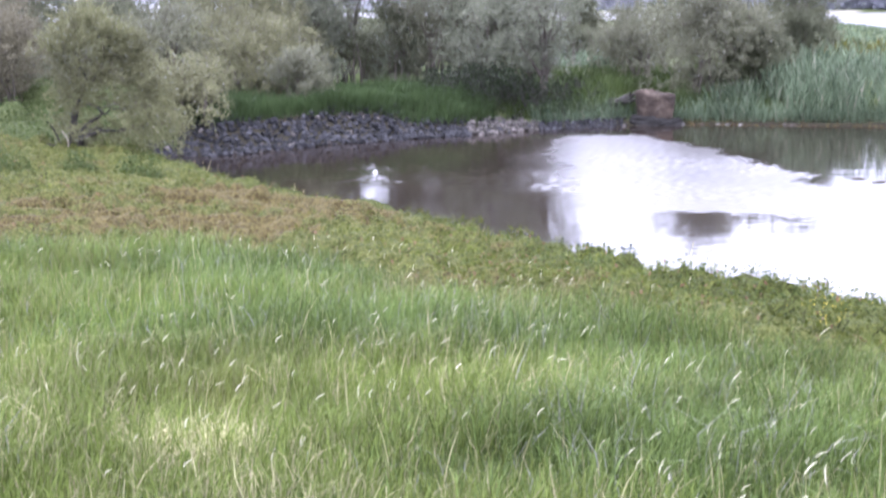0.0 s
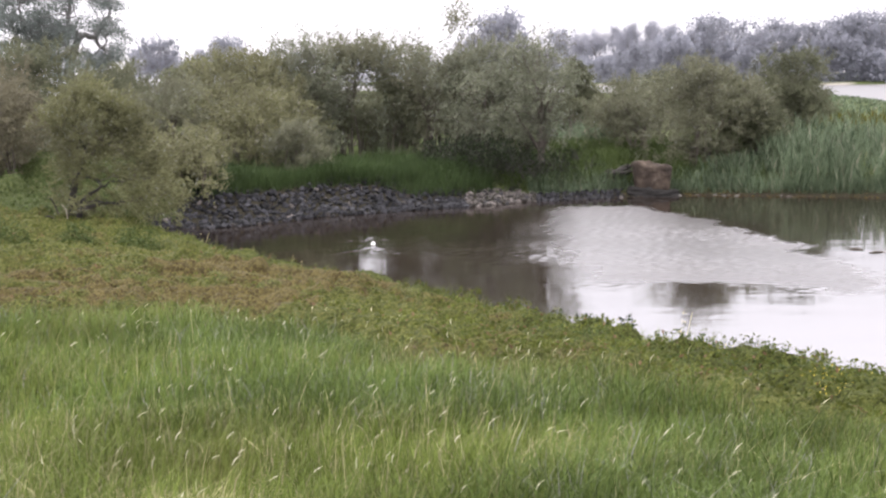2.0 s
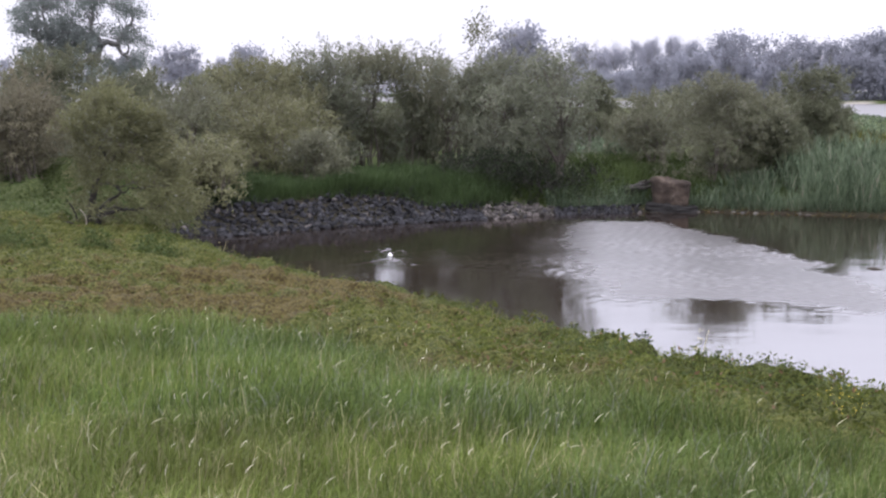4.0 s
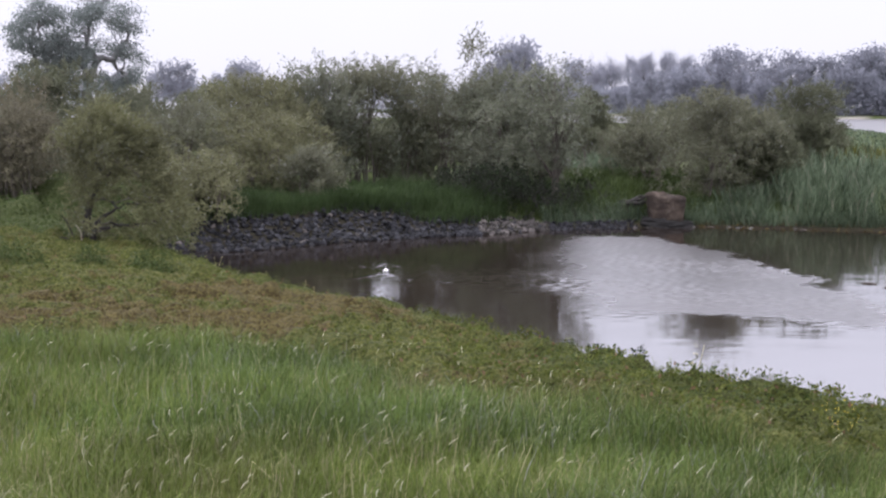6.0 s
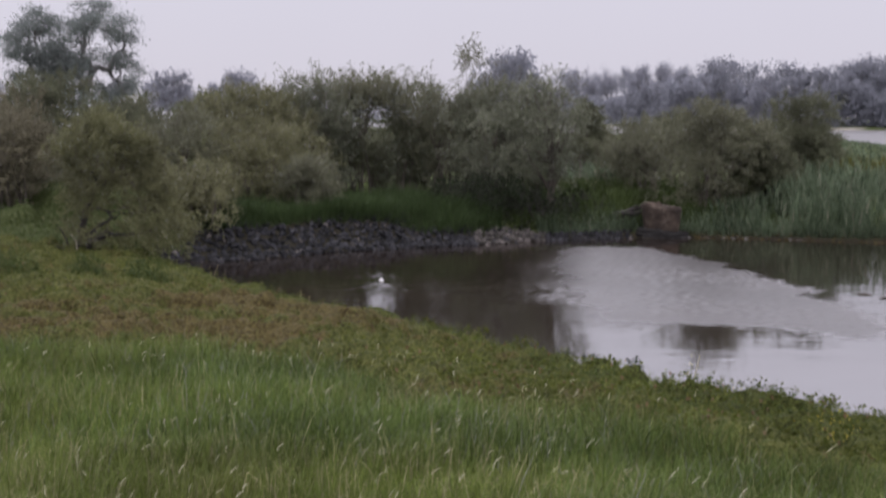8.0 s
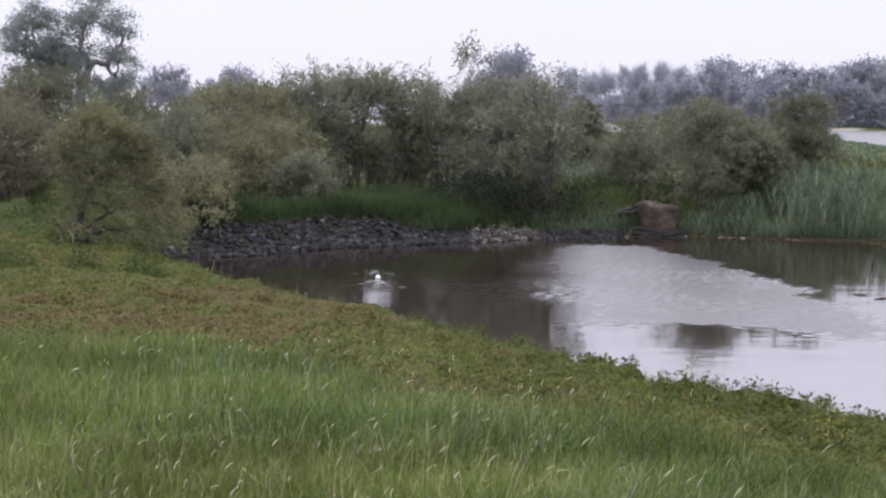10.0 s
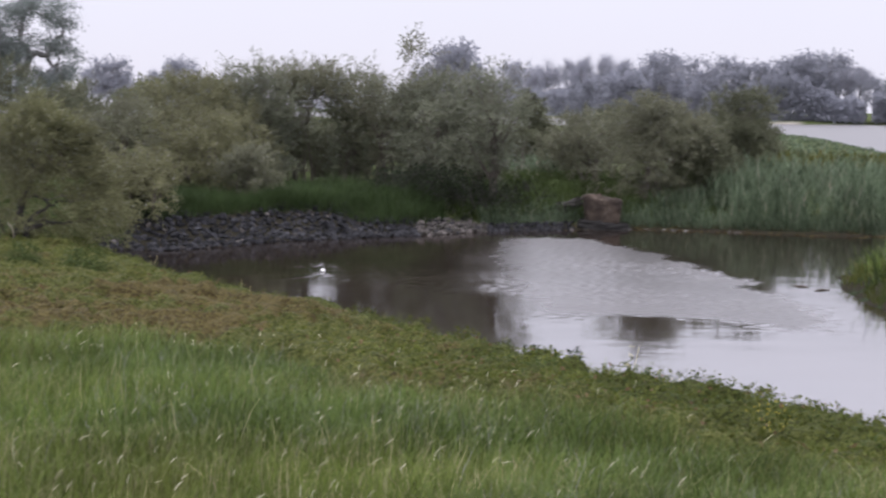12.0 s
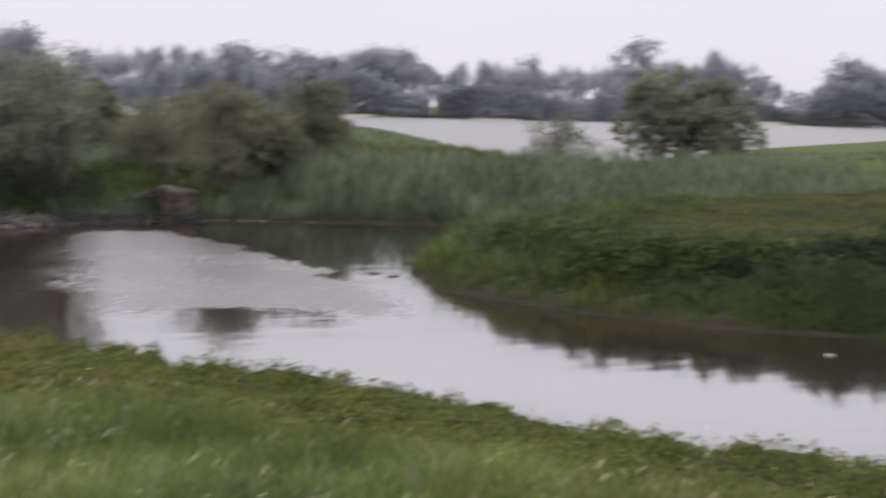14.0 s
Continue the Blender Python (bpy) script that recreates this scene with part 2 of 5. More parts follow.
def water_material():
    """Murky water: fine wind lines run over it, and the river further off is ruffled all over."""
    m = Nodes("murky_water")
    geo = m.n.new("ShaderNodeTexCoord").outputs["Object"]
    xyz = m.n.new("ShaderNodeSeparateXYZ")
    m.link(geo, xyz.inputs["Vector"])
    Y = xyz.outputs["Y"]
    lines = m.n.new("ShaderNodeMapping")
    lines.inputs["Scale"].default_value = (0.5, 1.0, 1.0)
    m.link(geo, lines.inputs["Vector"])
    zone = m.n.new("ShaderNodeAttribute")
    zone.attribute_name = "zone"
    gust = m.n.new("ShaderNodeSeparateColor")
    m.link(zone.outputs["Color"], gust.inputs["Color"])
    gust = gust.outputs["Red"]
    h = m.math("ADD", m.math("MULTIPLY", m.noise(2.6, 2.0, lines.outputs["Vector"]), 0.003), m.math("MULTIPLY", m.noise(0.7, 2.0, lines.outputs["Vector"]), 0.008))
    calm = m.noise(0.3, 3.0)
    m.bump(m.math("MULTIPLY", h, m.span(calm, 0.35, 0.7, 0.5, 1.0)), 1.0, 1.0)
    silt = m.noise(0.25, 3.0)
    m.link(m.ramp(silt, [(0.3, (0.014, 0.0098, 0.0074)), (0.7, (0.022, 0.0158, 0.0124))]), m.bsdf.inputs["Base Color"])
    rough = m.math("MAXIMUM", m.span(calm, 0.3, 0.7, 0.05, 0.085), m.span(gust, 0.0, 1.0, 0.0, 0.36))
    m.link(m.math("MAXIMUM", rough, m.span(Y, 44.0, 60.0, 0.0, 0.42)), m.bsdf.inputs["Roughness"])
    m.bsdf.inputs["IOR"].default_value = 1.75
    return m.mat


def stone_material(name, dark, light):
    m = Nodes(name)
    oi = m.n.new("ShaderNodeObjectInfo").outputs["Random"]
    isl = m.n.new("ShaderNodeNewGeometry").outputs["Random Per Island"]
    f = m.math("FRACT", m.math("ADD", oi, isl))
    col = m.ramp(f, [(0.0, dark), (0.85, light), (1.0, tuple(min(1, c * 1.7) for c in light))])
    n = m.noise(14.0, 6.0)
    col = m.mix(m.span(n, 0.45, 0.75, 0.0, 0.45), col, (0.05, 0.049, 0.048))
    m.link(col, m.bsdf.inputs["Base Color"])
    m.bsdf.inputs["Roughness"].default_value = 0.85
    m.bsdf.inputs["Specular IOR Level"].default_value = 0.2
    m.bump(n, 0.7, 0.03)
    return m.mat


GROUND, WATER = ground_material(), water_material()
BASALT = stone_material("dark_basalt", (0.004, 0.004, 0.005), (0.03, 0.03, 0.034))
RUBBLE = stone_material("brownish_rubble", (0.03, 0.027, 0.024), (0.10, 0.088, 0.08))


# ---------------------------------------------------------------- mesh helpers
def mesh_from(name, verts, quads=None, tris=None, material=None, smooth=False):
    """A mesh from arrays of vertices, four-cornered and three-cornered faces."""
    me = bpy.data.meshes.new(name)
    verts = np.asarray(verts, dtype=np.float32)
    quads = np.zeros((0, 4), np.int32) if quads is None else np.asarray(quads, np.int32)
    tris = np.zeros((0, 3), np.int32) if tris is None else np.asarray(tris, np.int32)
    loops = np.concatenate([quads.ravel(), tris.ravel()])
    totals = np.concatenate([np.full(len(quads), 4), np.full(len(tris), 3)]).astype(np.int32)
    starts = np.concatenate([[0], np.cumsum(totals)[:-1]]).astype(np.int32) if len(totals) else totals
    me.vertices.add(len(verts))
    me.vertices.foreach_set("co", verts.ravel())
    me.loops.add(len(loops))
    me.loops.foreach_set("vertex_index", loops.astype(np.int32))
    me.polygons.add(len(totals))
    me.polygons.foreach_set("loop_start", starts)
    me.polygons.foreach_set("loop_total", totals)
    me.polygons.foreach_set("use_smooth", np.full(len(totals), smooth))
    me.update(calc_edges=True)
    if material:
        me.materials.append(material)
    return me


def thing(name, loc, label, category, group="", turn=0.0):
    e = new(name)
    e.empty_display_size = 0.2
    e.matrix_world = pose(*loc, 0, 0, turn)
    return tagged(e, label, category, group)


def part(name, data, material, parent, label="", kind=""):
    """Links a mesh, or a bmesh, as one part under a thing or under another part."""
    if isinstance(data, bmesh.types.BMesh):
        me = bpy.data.meshes.new(name)
        data.to_mesh(me)
        data.free()
    else:
        me = data
    if material and not me.materials:
        me.materials.append(material)
    ob = new(name, me)
    ob.parent = parent
    return tagged(ob, label, kind=kind)


def unit(v):
    return v / np.maximum(np.linalg.norm(v, axis=-1, keepdims=True), 1e-9)


def leaves(cent, axis, length, width, rng):
    """Rhombic leaves: vertices and faces. cent is each leaf's foot."""
    n = len(cent)
    axis = unit(axis)
    side = unit(np.cross(axis, rng.normal(size=(n, 3))))
    nor = np.cross(axis, side)
    L, W = np.broadcast_to(length, n)[:, None], np.broadcast_to(width, n)[:, None]
    v = np.stack([cent, cent + axis * L * 0.45 + side * W * 0.5, cent + axis * L - nor * L * 0.12, cent + axis * L * 0.45 - side * W * 0.5], 1)
    return v.reshape(-1, 3), np.arange(4 * n).reshape(n, 4)


def blades(foot, height, width, lean, bend, rng):
    """Grass blades: a quad and a tip each. lean, bend: sideways shift of the middle and the tip, in shares of the height."""
    n = len(foot)
    a = rng.uniform(0, 2 * np.pi, n)
    side = np.stack([np.cos(a), np.sin(a), np.zeros(n)], 1)
    H, W = height[:, None], width[:, None]
    up = np.array([[0, 0, 1.0]])
    m = foot + up * H * 0.55 + lean * H
    t = foot + up * H * (1 - 0.35 * np.linalg.norm(bend, axis=1)[:, None]) + bend * H
    v = np.stack([foot - side * W * 0.5, foot + side * W * 0.5, m + side * W * 0.42, m - side * W * 0.42, t], 1).reshape(-1, 3)
    k = np.arange(n)[:, None] * 5
    return v, k + np.array([[0, 1, 2, 3]]), k + np.array([[3, 2, 4]])


def tube(points, radii, sides=6):
    """A tapered tube through points: vertices and quads."""
    pts, rad = np.asarray(points, float), np.asarray(radii, float)
    d = unit(np.gradient(pts, axis=0))
    ref = np.where(np.abs(d[:, 2:3]) > 0.9, [[1.0, 0, 0]], [[0, 0, 1.0]])
    u = unit(np.cross(d, ref))
    w = np.cross(d, u)
    a = np.linspace(0, 2 * np.pi, sides, endpoint=False)
    ring = u[:, None] * np.cos(a)[None, :, None] + w[:, None] * np.sin(a)[None, :, None]
    v = (pts[:, None] + ring * rad[:, None, None]).reshape(-1, 3)
    q = []
    for k in range(len(pts) - 1):
        for j in range(sides):
            j2 = (j + 1) % sides
            q.append((k * sides + j, k * sides + j2, (k + 1) * sides + j2, (k + 1) * sides + j))
    return v, np.array(q)


def join(pieces):
    """Joins (vertices, quads) pieces."""
    vs, qs, k = [], [], 0
    for v, q in pieces:
        vs.append(v)
        qs.append(q + k)
        k += len(v)
    return np.concatenate(vs), np.concatenate(qs)


# ---------------------------------------------------------------- the plan
NEAR = np.array([(-7.6, 30.4), (-6.2, 29.0), (-3.8, 24.4), (-2.7, 22.8), (-1.8, 21.4), (-0.7, 20.0), (0.1, 19.2), (0.7, 18.0), (1.2, 16.8),
                 (2.3, 15.6), (3.4, 14.3), (4.3, 13.2), (5.0, 12.0), (6.7, 9.9), (7.7, 8.6), (10.5, 4.5), (15, -2), (30, -22)])
SPIT = np.array([(60, -12), (30, 4), (18, 12.6), (13.6, 15.8), (11.4, 17.3), (9.9, 19.4), (9.4, 20.7), (8.7, 22.1), (9.0, 24.5), (9.6, 26.3),
                 (11.5, 28.2), (14, 30), (16, 32)])
FAR = np.array([(15.5, 34.2), (12.3, 35.0), (9.7, 35.9), (7.4, 36.6), (5.7, 36.6), (4.2, 36.1), (2.6, 35.7), (1.3, 34.7), (0.2, 34.3),
                (-1.2, 33.6), (-2.7, 32.8), (-3.9, 31.4), (-5.2, 30.7), (-6.6, 31.0)])
POND = np.concatenate([NEAR, SPIT, FAR])
RIVER = np.array([(-1500, 700), (-300, 430), (0, 330), (50, 215), (61, 196), (53, 152), (42, 106), (36, 80), (34.5, 72), (36.5, 68), (42, 73),
                  (76, 107), (139, 158), (420, 380), (1500, 1300), (1500, 1500), (450, 500), (300, 360), (265, 350), (210, 372), (150, 330),
                  (125, 352), (107, 345), (70, 480), (0, 900), (-600, 1500), (-1500, 1800)])


def line_dist(p, line, closed=False):
    """Distance of points (n, 2) to a chain of segments."""
    a = line
    b = np.roll(line, -1, axis=0)
    if not closed:
        a, b = a[:-1], b[:-1]
    best = np.full(len(p), 1e9)
    for s, e in zip(a, b):
        d = e - s
        t = np.clip(((p - s) @ d) / (d @ d), 0, 1)
        best = np.minimum(best, np.hypot(*(p - s - t[:, None] * d).T))
    return best


def inside(p, poly):
    r = np.zeros(len(p), bool)
    for (x1, y1), (x2, y2) in zip(poly, np.roll(poly, -1, axis=0)):
        if y1 != y2:
            r ^= ((y1 > p[:, 1]) != (y2 > p[:, 1])) & (p[:, 0] < (x2 - x1) * (p[:, 1] - y1) / (y2 - y1) + x1)
    return r


def land_dist(p, poly):
    return line_dist(p, poly, True) * np.where(inside(p, poly), -1, 1)


def ss(a, b, x):
    t = np.clip((x - a) / (b - a), 0, 1)
    return t * t * (3 - 2 * t)


def wave(p, f, seed):
    """Smooth irregular variation, about -1 to 1."""
    r = np.random.default_rng(seed)
    out = 0
    for _ in range(5):
        k = r.normal(size=2) * f
        out = out + np.sin(p @ k + r.uniform(0, 6.28))
    return out / 2.5


def survey(p):
    """Height of the ground and its make-up (mud, bare dry earth, sand) at points (n, 2)."""
    sd, sr = land_dist(p, POND), land_dist(p, RIVER)
    dn, df, dsp = line_dist(p, NEAR), line_dist(p, FAR), line_dist(p, SPIT)
    dcam = np.hypot(p[:, 0], np.maximum(p[:, 1], 0))
    u = np.clip(sd, 0, None) / (np.clip(sd, 0, None) + dcam + 1e-6)
    z_near = (0.24 + 1.51 * u + 0.04 * wave(p, 1.3, 3)) * ss(-0.05, 0.5, sd)
    stony = 1 - ss(0.8, 2.2, p[:, 0])
    z_far = stony * (0.78 * ss(0, 2.3, sd) + 0.3 * ss(2, 12, sd)) + (1 - stony) * (0.12 * ss(0, 0.4, sd) + 0.3 * ss(0.3, 1.6, sd) + 0.6 * ss(1.5, 9, sd))
    z_spit = 0.3 * ss(0, 0.7, sd) + 0.5 * ss(0.4, 4.5, sd) + 0.12 * wave(p, 0.6, 5) * ss(0, 3, sd)
    wn_, wf, ws = 1 / (dn + 0.05) ** 3, 1 / (df + 0.05) ** 3, 1 / (dsp + 0.05) ** 3
    z = (z_near * wn_ + z_far * wf + z_spit * ws) / (wn_ + wf + ws)
    d0 = np.hypot(*p.T)
    z = z + (1.0 + 0.15 * wave(p, 0.02, 8) - z) * ss(45, 70, d0)
    z = z - 0.55 * np.exp(-((p[:, 1] - 35.5 - 0.05 * (p[:, 0] - 14)) / 2.6) ** 2) * ss(13, 17, p[:, 0]) * (sd > 0)
    z = z - 0.55 * ss(12, 18, p[:, 0]) * ss(1.5, 7, sd) * ss(33, 36, p[:, 1]) * (1 - ss(60, 80, p[:, 1]))
    z = z + 1.2 * np.exp(-(((p[:, 0] - 82) / 26) ** 2 + ((p[:, 1] - 58) / 20) ** 2))
    z = z * (0.22 * ss(-1, 2, sr) + 0.78 * ss(2, 24, sr)) + 0.02
    z = np.where(sd < 0, -0.9 * ss(0, 2.2, -sd) + 0.02 * ss(0, 0.1, sd), z)
    z = np.where(sr < 0, -1.2 * ss(0, 6, -sr), z)
    mud = np.clip(1 - ss(0.1, 0.8, sd), 0, 1) * (wf + ws * 1.5) / (wn_ + wf + ws) + np.clip(1 - ss(0.0, 0.25, sd), 0, 1)
    mud = mud + (1 - ss(1.9, 2.5, sd)) * stony * (df < dn) * (df < dsp)
    bare = np.exp(-(((p[:, 0] + 3.0) / 3.2) ** 2 + ((p[:, 1] - 18.0 - 0.5 * (p[:, 0] + 3)) / 2.4) ** 2)) * 1.3
    bare = np.maximum(bare, np.exp(-(((p[:, 0] + 11) / 2.5) ** 2 + ((p[:, 1] - 33.5) / 1.6) ** 2)))
    sand = (1 - ss(2, 10, sr)) * (p[:, 1] > 200) * (sr > 0)
    return z, np.clip(mud, 0, 1), np.clip(bare, 0, 1), np.clip(sand, 0, 1)


def gz(x, y):
    return survey(np.array([[x, y]], float))[0][0]


def build_ground():
    rad = np.concatenate([np.arange(0.4, 45, 0.42), 45 * 1.06 ** np.arange(0, 78)])
    az = np.radians(np.concatenate([np.arange(-32, 52, 0.56), np.arange(52, 328, 4.0)]))
    R, A = np.meshgrid(rad, az, indexing="ij")
    p = np.stack([R * np.sin(A), R * np.cos(A)], -1).reshape(-1, 2)
    z, mud, bare, sand = survey(p)
    z = z + 0.02 * wave(p, 4.0, 21) * (z > 0.1) * (R.ravel() < 60)
    v = np.column_stack([p, z])
    nr, na = R.shape
    i, j = np.meshgrid(np.arange(nr - 1), np.arange(na), indexing="ij")
    j2 = (j + 1) % na
    q = np.stack([i * na + j, (i + 1) * na + j, (i + 1) * na + j2, i * na + j2], -1).reshape(-1, 4)
    c = len(v)
    v = np.concatenate([v, [[0, 0, gz(0.01, 0.01)]]])
    k = np.arange(na)
    t = np.stack([np.full(na, c), k, (k + 1) % na], 1)
    me = mesh_from("ground", v, q, t, GROUND, True)
    att = me.color_attributes.new("zone", "FLOAT_COLOR", "POINT")
    col = np.ones((len(v), 4), np.float32)
    col[:-1, 0], col[:-1, 1], col[:-1, 2] = mud, bare, sand
    col[-1, :3] = 0
    att.data.foreach_set("color", col.ravel())
    tagged(new("ground", me), "grassy floodplain with muddy banks and trampled turf", "ground", kind="structure")


build_ground()


GUST = np.array([(2.1, 31.6), (3.0, 34.0), (5.6, 33.75), (6.83, 29.84), (7.2, 26.7), (7.45, 23.5), (7.6, 21.5), (7.2, 19.3), (6.3, 19.6), (5.5, 20.8), (4.1, 21.05), (2.7, 21.15),
                 (1.6, 23.0), (0.95, 24.15), (0.9, 28.1)])
WAKE = ((-1.15, 26.45, -1.9, 25.5), (-1.15, 26.45, -0.55, 25.35), (-0.7, 25.45, 1.7, 24.15), (1.7, 24.15, 3.6, 23.5))


def ruffle(p):
    """Share of wind ripples on the pond, 0 to 1."""
    jag = 0.2 * wave(p * np.array([1.0, 2.6]), 1.5, 211) + 0.12 * wave(p * np.array([1.0, 3.0]), 4.5, 212)
    d = -land_dist(p, GUST) + jag
    soft = 2.1 - 1.7 * ss(1.0, 4.4, p[:, 0])
    a = ss(-soft, soft, d) * (0.12 + 0.88 * ss(0.3, 4.0, p[:, 0] + 1.2 * jag))
    blow = np.exp(-(((p[:, 0] + 1.6) / 0.7) ** 2 + ((p[:, 1] - 28.1) / 1.1) ** 2)) * 0.2
    band = 0.16 * ss(-2.4, 0.0, p[:, 0]) * (1 - ss(1.0, 2.4, p[:, 0])) * ss(24.4, 25.0, p[:, 1] + 0.45 * p[:, 0]) * (1 - ss(28.5, 31.5, p[:, 1]))
    return np.maximum(np.maximum(a, blow), band)


def build_water():
    x0, x1, y0, y1, st = -3.4, 8.2, 19.0, 35.4, 0.055
    xs, ys = np.linspace(x0, x1, int((x1 - x0) / st)), np.linspace(y0, y1, int((y1 - y0) / st))
    X, Y = np.meshgrid(xs, ys, indexing="ij")
    p = np.stack([X, Y], -1).reshape(-1, 2)
    r = np.random.default_rng(210)
    z = np.zeros(len(p))
    for _ in range(26):
        lam, a = 0.15 + 0.2 * r.uniform() ** 1.6, r.normal(np.pi / 2, 0.8)
        z += 0.055 * lam / 6.28 * np.sin((p[:, 0] * np.cos(a) + p[:, 1] * np.sin(a)) * 6.28 / lam + 1.5 * wave(p, 0.9, int(r.integers(900))) + r.uniform(0, 6.28))
    gusts = ruffle(p)
    z *= gusts * (0.7 + 0.45 * wave(p, 0.8, 213))
    for ax, ay, bx, by in WAKE:
        seg = np.array([(ax, ay), (bx, by)])
        d = line_dist(p, seg)
        z += 0.006 * np.exp(-(d / 0.06) ** 2) * (0.55 + 0.45 * np.sin(p[:, 0] * 9 + bx))
    rim = np.minimum(np.minimum(p[:, 0] - x0, x1 - p[:, 0]), np.minimum(p[:, 1] - y0, y1 - p[:, 1]))
    z *= ss(0.0, 0.4, rim)
    ny = len(ys)
    i, j = np.meshgrid(np.arange(len(xs) - 1), np.arange(ny - 1), indexing="ij")
    q = np.stack([i * ny + j, (i + 1) * ny + j, (i + 1) * ny + j + 1, i * ny + j + 1], -1).reshape(-1, 4)
    o = len(p)
    rest = [(-2500, -60, 0), (2500, -60, 0), (2500, 2500, 0), (-2500, 2500, 0), (x0, y0, 0), (x1, y0, 0), (x1, y1, 0), (x0, y1, 0)]
    q2 = np.array([(0, 1, 5, 4), (1, 2, 6, 5), (2, 3, 7, 6), (3, 0, 4, 7)]) + o
    me = mesh_from("water", np.concatenate([np.column_stack([p, z]), rest]), np.concatenate([q, q2]), None, WATER, True)
    col = np.zeros((len(p) + 8, 4), np.float32)
    col[:len(p), 0] = gusts * ss(0.0, 0.4, rim)
    me.color_attributes.new("zone", "FLOAT_COLOR", "POINT").data.foreach_set("color", col.ravel())
    tagged(new("water", me), "still brown pond with wind ripples, and pale river water", "water", kind="structure")


build_water()


# ---------------------------------------------------------------- shrubs and trees
def crown_points(rng, w, h, low, n, shape, lop):
    """Feet of leafy shoots in an uneven crown: wide in the middle, open to the top."""
    s = rng.uniform(0, 1, n) ** 0.85
    prof = np.clip((s + 0.12) ** shape[0] * (1.06 - s) ** shape[1], 0, None)
    prof = prof / max(prof.max(), 1e-6)
    a = rng.uniform(0, 2 * np.pi, n)
    k = rng.uniform(0, 6.28, 3)
    lobes = 1 + lop * (0.5 * np.sin(2 * a + k[0] + 3 * s) + 0.4 * np.sin(3 * a + k[1] - 4 * s) + 0.4 * np.sin(5 * a + 7 * s + k[2]))
    r = np.sqrt(rng.uniform(0.03, 1, n)) * prof * lobes * w / 2
    return np.stack([r * np.cos(a), r * np.sin(a), low + s * (h - low)], 1), a, s


def grow(start, targets, rng, lead=0.4, tip=0.03, power=0.5, bow=0.06):
    """Limbs that fork again and again from start until each target has its twig: (from, to, radius, radius, depth)."""
    segs = []

    def go(p, pts, depth):
        if len(pts) == 1:
            segs.append((p, pts[0], tip, tip * 0.5, depth))
            return
        c = pts.mean(0)
        gap = np.linalg.norm(c - p)
        node = p + (c - p) * lead * rng.uniform(0.8, 1.2) + rng.normal(size=3) * gap * bow
        r = tip * len(pts) ** power
        segs.append((p, node, r, r * 0.82, depth))
        d = unit(pts - node)
        d = d - d.mean(0)
        side = d @ np.linalg.svd(d, full_matrices=False)[2][0] if len(pts) > 2 else np.array([0.0, 1.0])
        k = np.argsort(side)
        cut = min(max(int(len(pts) * rng.uniform(0.32, 0.68)), 1), len(pts) - 1)
        go(node, pts[k[:cut]], depth + 1)
        go(node, pts[k[cut:]], depth + 1)

    go(np.asarray(start, float), np.asarray(targets, float), 0)
    return segs


def limb_tube(seg, rng, sides=5, sway=0.07):
    a, b, r0, r1, _ = seg
    u = np.linspace(0, 1, 4 if sides > 3 else 2)[:, None]
    line = a * (1 - u) + b * u
    line[1:-1] += rng.normal(size=(len(u) - 2, 3)) * np.linalg.norm(b - a) * sway
    return tube(line, r0 + (r1 - r0) * u[:, 0], sides)


def timber(ob, segs, bark, rng, base=None, fine=3):
    """The wood of a tree: a trunk, its main limbs one by one, and the twigs."""
    if base is not None:
        segs = [(np.asarray(base[0], float), segs[0][0], base[1], segs[0][2], 0)] + segs
    stem = [limb_tube(g, rng, 8, 0.03) for g in segs if g[4] == 0]
    trunk = part("trunk", mesh_from("trunk", *join(stem), None, None, True), bark, ob)
    for g in segs:
        if 1 <= g[4] < fine:
            part("limb", mesh_from("limb", *limb_tube(g, rng, 6), None, None, True), bark, trunk)
    twigs = [limb_tube(g, rng, 3) for g in segs if g[4] >= fine]
    if twigs:
        part("branchwork", mesh_from("branchwork", *join(twigs), None, None, True), bark, ob, kind="stuff")


